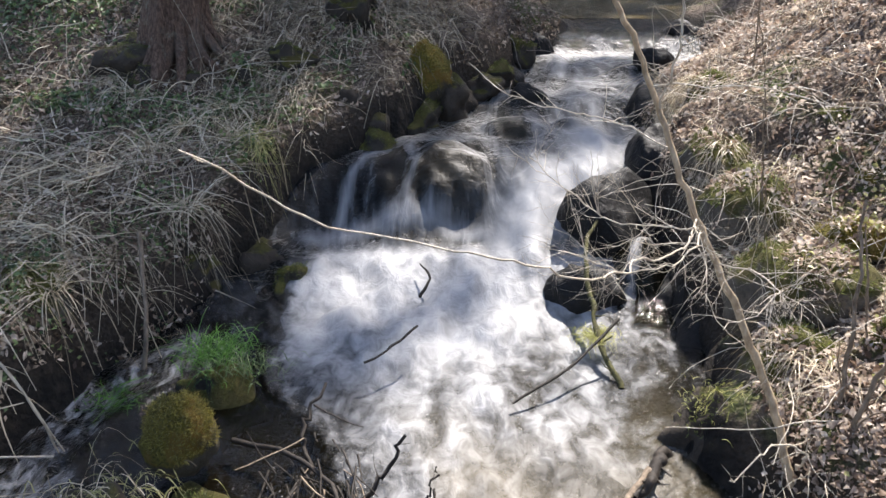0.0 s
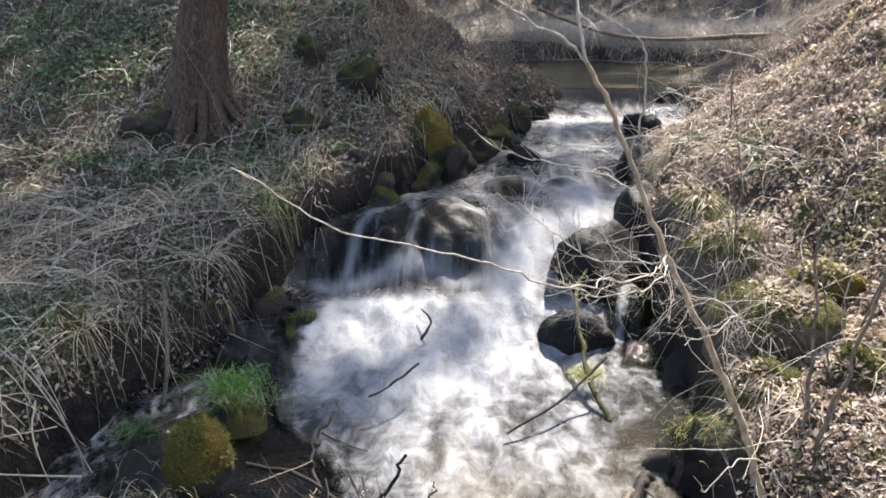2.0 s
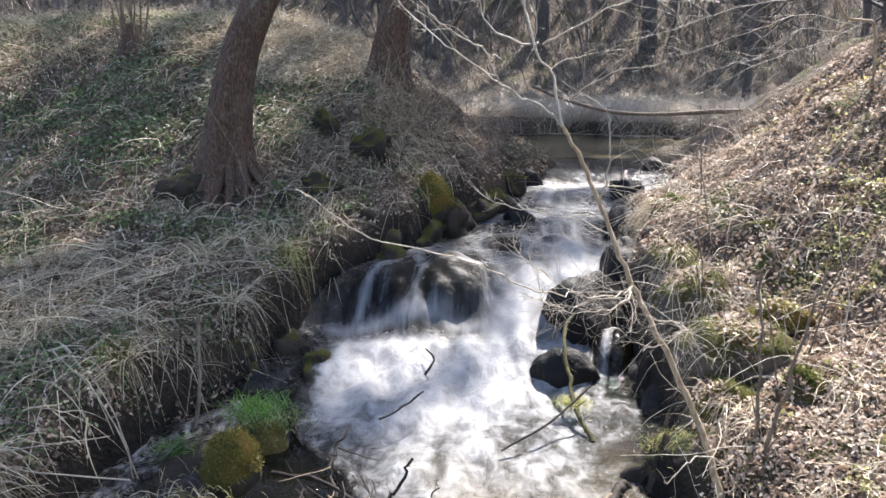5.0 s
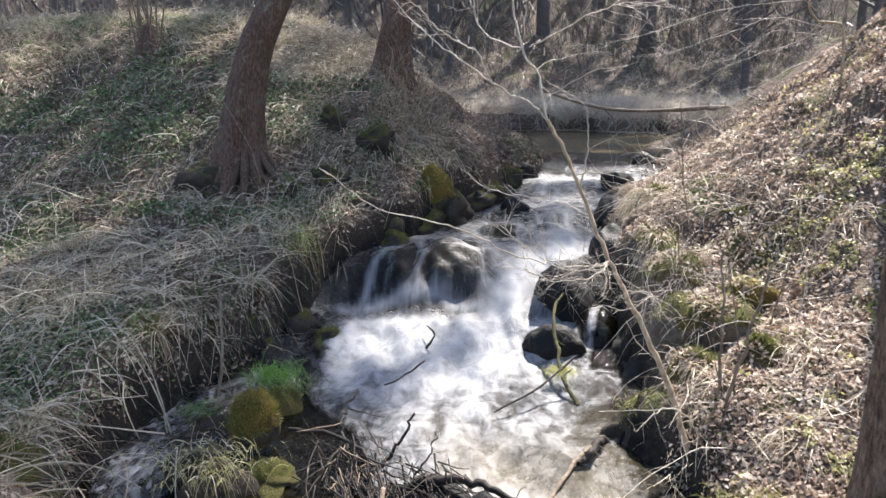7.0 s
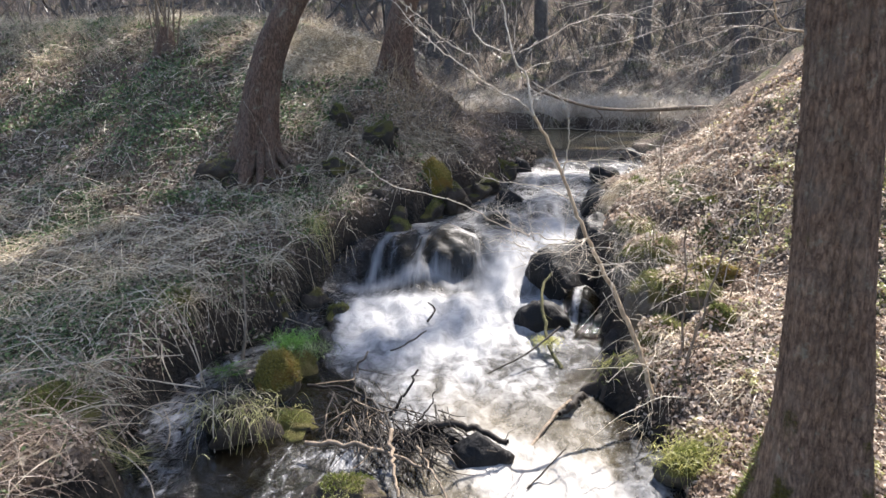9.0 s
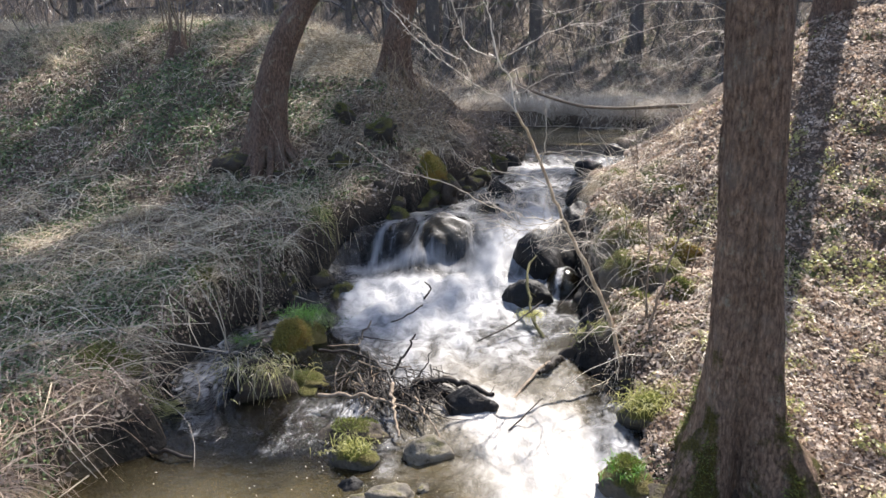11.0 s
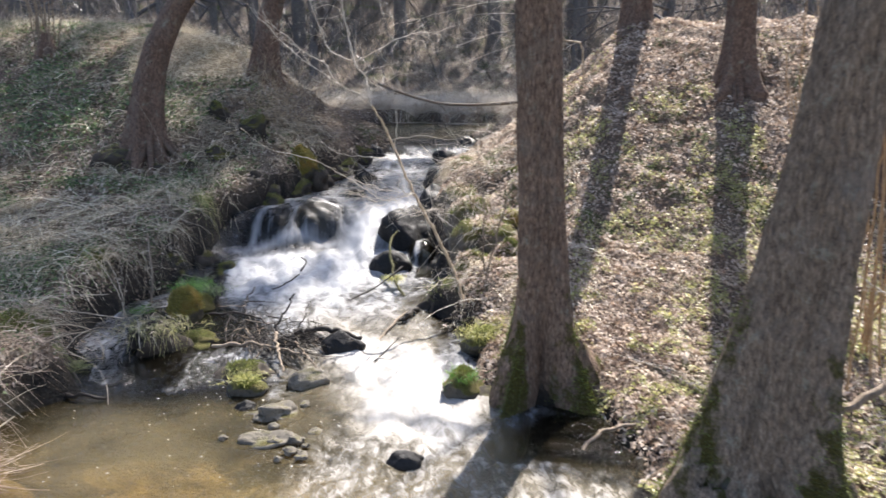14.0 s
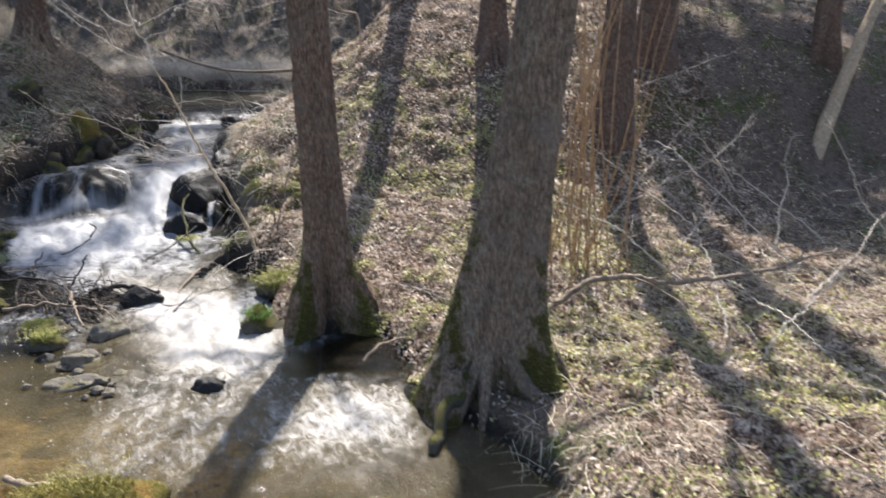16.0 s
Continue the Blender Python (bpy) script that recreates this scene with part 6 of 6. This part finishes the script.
straw("dry_grass", 360, 15, -6.0, -1.15, -1.0, 5.6, 301, M_STRAW, 0.22, 0.62, "long bleached dry grass hanging over the bank", lambda x, y: (0.35 + 0.65 * sstep(-0.2, 0.25, fbm(x, y, 3.0, 3))) * bankside(x, y), bias=0.45, width=(0.005, 0.011))
straw("dry_grass", 110, 13, -2.75, -0.6, 2.8, 6.4, 302, M_STRAW, 0.12, 0.4, "dry grass tufts drooping towards the water", lambda x, y: sstep(3.3, 3.8, y) * np.exp(-((ease(y, LEFT) - x - 0.22) / 0.2) ** 2), (0.3, 0.8), (0.8, 2.0), 0.9)
straw("dry_grass", 900, 8, -9.0, -0.3, 5.2, 9.5, 303, M_TUSSOCK, 0.14, 0.45, "sparse dry grass on the bank", lambda x, y: 0.4 + 0.0 * x, bias=0.3, width=(0.007, 0.014))
straw("dry_grass", 100, 42, -4.6, -1.2, 0.9, 6.2, 321, M_TUSSOCK, 0.2, 0.46, "thick tussocks of dead grass drooping over the bank", lambda x, y: (0.25 + 0.6 * np.exp(-((ease(y, LEFT) - x - 0.8) / 0.45) ** 2)) * sstep(0.25, 0.5, ease(y, LEFT) - x), (0.5, 1.2), (1.1, 2.2), 0.65, (0.005, 0.011), 0.08, 6)
straw("dry_grass", 42, 80, -3.4, -1.7, -0.4, 2.2, 324, M_BROWNGRASS, 0.2, 0.5, "brown tangle of dead grass at the pool's edge", lambda x, y: 0.3 + 0.7 * np.exp(-((ease(y, LEFT) - x - 0.4) / 0.35) ** 2), (0.3, 0.9), (0.6, 1.6), 0.5, (0.004, 0.009), 0.09, 6)
straw("dry_grass", 30, 110, -3.2, -1.2, 1.2, 6.0, 322, M_HERB, 0.1, 0.26, "yellow-green grass hanging from the edge of the bank", lambda x, y: np.exp(-((ease(y, LEFT) - x - 0.25) / 0.2) ** 2), (0.3, 0.9), (1.2, 2.4), 0.9, (0.003, 0.006), 0.05, 5)
straw("dry_grass", 40, 110, 1.5, 2.6, 2.9, 6.2, 323, M_STRAW, 0.12, 0.3, "dry grass drooping over the boulders of the sunny bank", lambda x, y: np.exp(-((x - ease(y, RIGHT) - 0.3) / 0.25) ** 2), (0.4, 1.0), (1.2, 2.2), 0.9, (0.003, 0.006), 0.06, 6)
straw("dry_grass", 1200, 5, -8.0, -1.2, 1.0, 9.4, 313, M_STRAW, 0.3, 0.8, "broad bleached stalks scattered over the bank", lambda x, y: bankside(x, y) * (1 - 0.75 * sstep(5.6, 6.4, y)), (0.2, 0.7), (0.2, 0.8), 0.3, (0.007, 0.013), 0.25, 7)
straw("dry_grass", 260, 16, -2.3, -0.2, 5.5, 7.6, 331, M_TUSSOCK, 0.14, 0.42, "dead grass tangled round the stones of the bank", lambda x, y: 0.3 + 0.7 * sstep(-0.15, 0.15, fbm(x * 2.5, y * 2.5, 81.0, 3)), (0.4, 1.1), (0.8, 1.8), 0.6, (0.005, 0.01), 0.08, 6)
straw("dry_grass", 300, 18, -3.3, -1.2, 8.0, 9.2, 332, M_STRAW, 0.16, 0.4, "pale dead grass on the slope between the leaning trees", None, (0.6, 1.3), (0.8, 1.6), 0.3, (0.006, 0.012), 0.1, 5)
straw("dry_grass", 900, 22, -12.0, -1.4, 8.7, 11.5, 304, M_STRAW, 0.15, 0.36, "pale upright dry grass along the dam crest", None, (0.9, 1.6), (0.5, 1.2), 0.2)
straw("dry_grass", 120, 20, 1.45, 3.0, 2.2, 6.8, 305, M_STRAW, 0.1, 0.32, "dry grass on the edge of the sunny bank", lambda x, y: 0.3 + 0.7 * np.exp(-((x - ease(y, RIGHT) - 0.35) / 0.35) ** 2))
straw("dry_grass", 420, 14, 2.4, 8.5, -2.5, 3.0, 306, M_STRAW, 0.08, 0.32, "thin dry grass between the leaves")
straw("reeds", 1100, 14, -4.5, 7.0, 13.3, 15.4, 308, M_REED, 0.25, 0.5, "pale dry grass along the shore of the pond", None, (1.0, 1.7), (0.3, 0.8), 0.0, (0.008, 0.016), 0.12, 3)
straw("reeds", 2600, 16, -10, 14, 13.2, 34, 307, M_REED, 0.28, 0.6, "pale dry grass of the meadow", None, (0.9, 1.5), (0.4, 1.0), 0.0, (0.008, 0.018), 0.3, 3)


def tuft(x, y, z, n, l0, l1, seed, mat, label, rise=(0.9, 1.8), droop=(0.7, 1.6), spread=0.07, width=(0.003, 0.006)):
    rng = np.random.default_rng(seed)
    px, py = x + rng.normal(0, spread, n), y + rng.normal(0, spread, n)
    a = rng.uniform(0, 6.28, n)
    v, f = ribbons(np.stack([px, py, np.full(n, z)], -1), np.stack([np.cos(a), np.sin(a), np.zeros(n)], -1), rng.uniform(l0, l1, n), rng.uniform(*width, n), rng.uniform(*rise, n), rng.uniform(*droop, n), rng, 5)
    return thing_geo("grass_tuft", [(v, f)], mat, (x, y, z), label, "grass", kind="stuff")


tuft(-1.22, 3.3, 0.25, 280, 0.08, 0.19, 401, M_GRASS, "tuft of fresh green grass at the waterside", spread=0.085)
tuft(-1.0, 3.2, 0.25, 120, 0.06, 0.15, 402, M_GREEN, "small dark green plants beside the grass tuft")
tuft(-1.28, 2.12, 0.27, 90, 0.1, 0.27, 403, M_STRAW, "dry grass on a hummock in the stream", (0.6, 1.6), (1.2, 2.6), 0.14)
tuft(-1.23, 2.14, 0.27, 240, 0.05, 0.17, 404, M_HERB, "short yellow-green grass on the hummock", (0.6, 1.5), (1.2, 2.6), 0.15)
tuft(-1.7, 3.1, 0.05, 90, 0.06, 0.16, 405, M_GRASS, "green sprouts beside the side channel", spread=0.06)
tuft(1.58, 1.93, 0.2, 380, 0.06, 0.17, 406, M_MOSSLEAF, "bright yellow-green grassy cushion", (0.8, 1.6), (0.9, 2.0), 0.1)
tuft(1.3, 1.1, 0.16, 220, 0.04, 0.1, 407, M_GRASS, "bright green moss fronds at the trunk's foot", (0.8, 1.6), (0.7, 1.6), 0.06)
tuft(-0.35, 1.27, 0.13, 260, 0.03, 0.07, 408, M_MOSSLEAF, "fuzzy moss fronds on the pool stone", (0.8, 1.6), (0.7, 1.6), 0.07, (0.003, 0.005))
tuft(1.25, 3.05, 0.29, 140, 0.02, 0.05, 409, M_MOSSLEAF, "bright moss fronds on the wet boulder", (0.8, 1.6), (0.7, 1.6), 0.08, (0.003, 0.005))
tuft(0.2, -1.35, 0.29, 300, 0.02, 0.045, 410, M_MOSSLEAF, "bright moss fronds on the boulder", (0.8, 1.6), (0.7, 1.6), 0.13, (0.003, 0.005))

tuft(0.8, 3.78, 0.2, 420, 0.03, 0.1, 411, M_MOSSLEAF, "moss tuft on the fallen branch", (0.3, 1.2), (0.9, 2.0), 0.045, (0.003, 0.005))

# single tussocks of bleached grass spilling over the edge of the bank
rng = np.random.default_rng(83)
for i in range(24):
    y = 1.9 + 3.9 * (i + rng.random()) / 24
    x = float(ease(np.array(y), LEFT)) - rng.choice((0.25, 0.6, 0.9, 1.4, 1.9)) * rng.uniform(0.8, 1.25)
    z = float(rest_height(np.array([x]), np.array([y]))[0])
    tuft(x, y, z, 85, 0.18, 0.52, 420 + i, M_STRAW, "bleached tussock of long dead grass on the bank", (0.5, 1.5), (0.9, 2.1), 0.035, (0.005, 0.01))

# reddish-brown dead stems tangled at the pool's edge
for i, (x, y) in enumerate(((-2.25, 1.7), (-2.05, 1.42), (-2.4, 1.25), (-2.15, 1.0), (-2.55, 1.75), (-2.3, 0.75), (-2.7, 1.1), (-2.1, 0.45))):
    z = float(rest_height(np.array([x]), np.array([y]))[0])
    tuft(x, y, z + 0.02, 70, 0.25, 0.6, 470 + i, M_BROWNGRASS, "reddish-brown tangle of dead stems at the pool's edge", (0.1, 1.0), (0.2, 1.2), 0.1, (0.003, 0.007))

# brambles and fine stems
rng = np.random.default_rng(81)
for name, n, bx, by, mat, label in (("brambles", 230, (1.45, 2.9), (2.4, 7.5), M_TWIG, "pale bramble stems trailing over the sunny bank"),
                                    ("brambles", 230, (-5.5, -1.3), (0.0, 6.0), M_TWIG, "bleached dead stems lying over the bank"),
                                    ("brambles", 330, (-1.6, 0.4), (6.6, 9.8), M_BRUSH, "grey bramble thicket beside the upper falls"),
                                    ("brambles", 90, (2.2, 3.4), (7.5, 10), M_BRUSH, "grey bramble thicket by the pond"),
                                    ("brambles", 260, (3.0, 9.0), (-1.8, 4.0), M_BRUSH, "thin dead stems on the slope"),
                                    ("brambles", 200, (2.9, 6.5), (-2.6, 0.6), M_TWIG, "pale dead stems lying in the grass")):
    chunks = []
    for _ in range(n):
        x, y = rng.uniform(*bx), rng.uniform(*by)
        if wet(np.array(x), np.array(y), 0.08):
            continue
        z = float(ground_height(np.array(x), np.array(y)))
        q = wander(rng, (x, y, z), (rng.normal(0, 1), rng.normal(-0.3, 1), rng.uniform(0.2, 1.0)), rng.uniform(0.3, 1.1), 10, 0.14, -0.09)
        q[:, 2] = np.maximum(q[:, 2], ground_height(q[:, 0], q[:, 1]) + 0.01)
        chunks.append(tube(q, np.linspace(rng.uniform(0.002, 0.0045), 0.0015, len(q)), 4))
    thing_geo(name, chunks, mat, (sum(bx) / 2, sum(by) / 2, 0.8), label, "brambles", kind="stuff")

# tall dry stalks on the near left
for i, pts in enumerate(([(-1.66, 2.55, 0.2), (-1.62, 2.45, 0.45), (-1.68, 2.4, 0.75), (-1.85, 2.35, 1.05)], [(-1.64, 2.56, 0.2), (-1.66, 2.5, 0.42), (-1.78, 2.5, 0.7), (-2.0, 2.5, 0.95)],
                         [(-1.65, 2.5, 0.22), (-2.0, 2.3, 0.36), (-2.4, 2.2, 0.5), (-2.7, 2.2, 0.75)], [(-2.9, 1.5, 0.5), (-2.6, 1.7, 0.58), (-2.2, 2.1, 0.55), (-1.8, 2.6, 0.42)],
                         [(-2.6, 1.2, 0.5), (-2.3, 1.05, 0.4), (-2.0, 0.95, 0.2), (-1.8, 0.9, 0.03)], [(-1.42, 2.2, 0.3), (-1.38, 2.1, 0.28), (-1.36, 2.02, 0.15), (-1.34, 1.98, 0.02)])):
    stick("dry_stalk", pts, 0.0045, 0.0025, M_TWIG, "long bleached dry stalk", 700 + i, 2, 0.12, "dry stalks")
# sprouts on an old stump on the left crest
z = float(ground_height(np.array(-4.8), np.array(8.9)))
stump = root("sprouting_stump", (-4.8, 8.9, z), "old stump with a cluster of upright sprouts", "stump")
rng = np.random.default_rng(88)
v, f, p, r = trunk_geo([(0, 0, -0.2), (0, 0, 0.15), (0.02, 0, 0.35)], 0.13, 0.5, 4, 3, 14, 20)
part_geo("stump_base", [(v, f)], M_BARKFAR, stump)
for _ in range(11):
    q = wander(rng, (rng.normal(0, 0.1), rng.normal(0, 0.1), 0.1), (rng.normal(0, 0.12), rng.normal(0, 0.1), 1), rng.uniform(1.2, 2.6), 10, 0.05, 0.02)
    part_geo("sprout", [tube(q, np.linspace(0.014, 0.005, len(q)), 5)], M_DEADWOOD, stump)
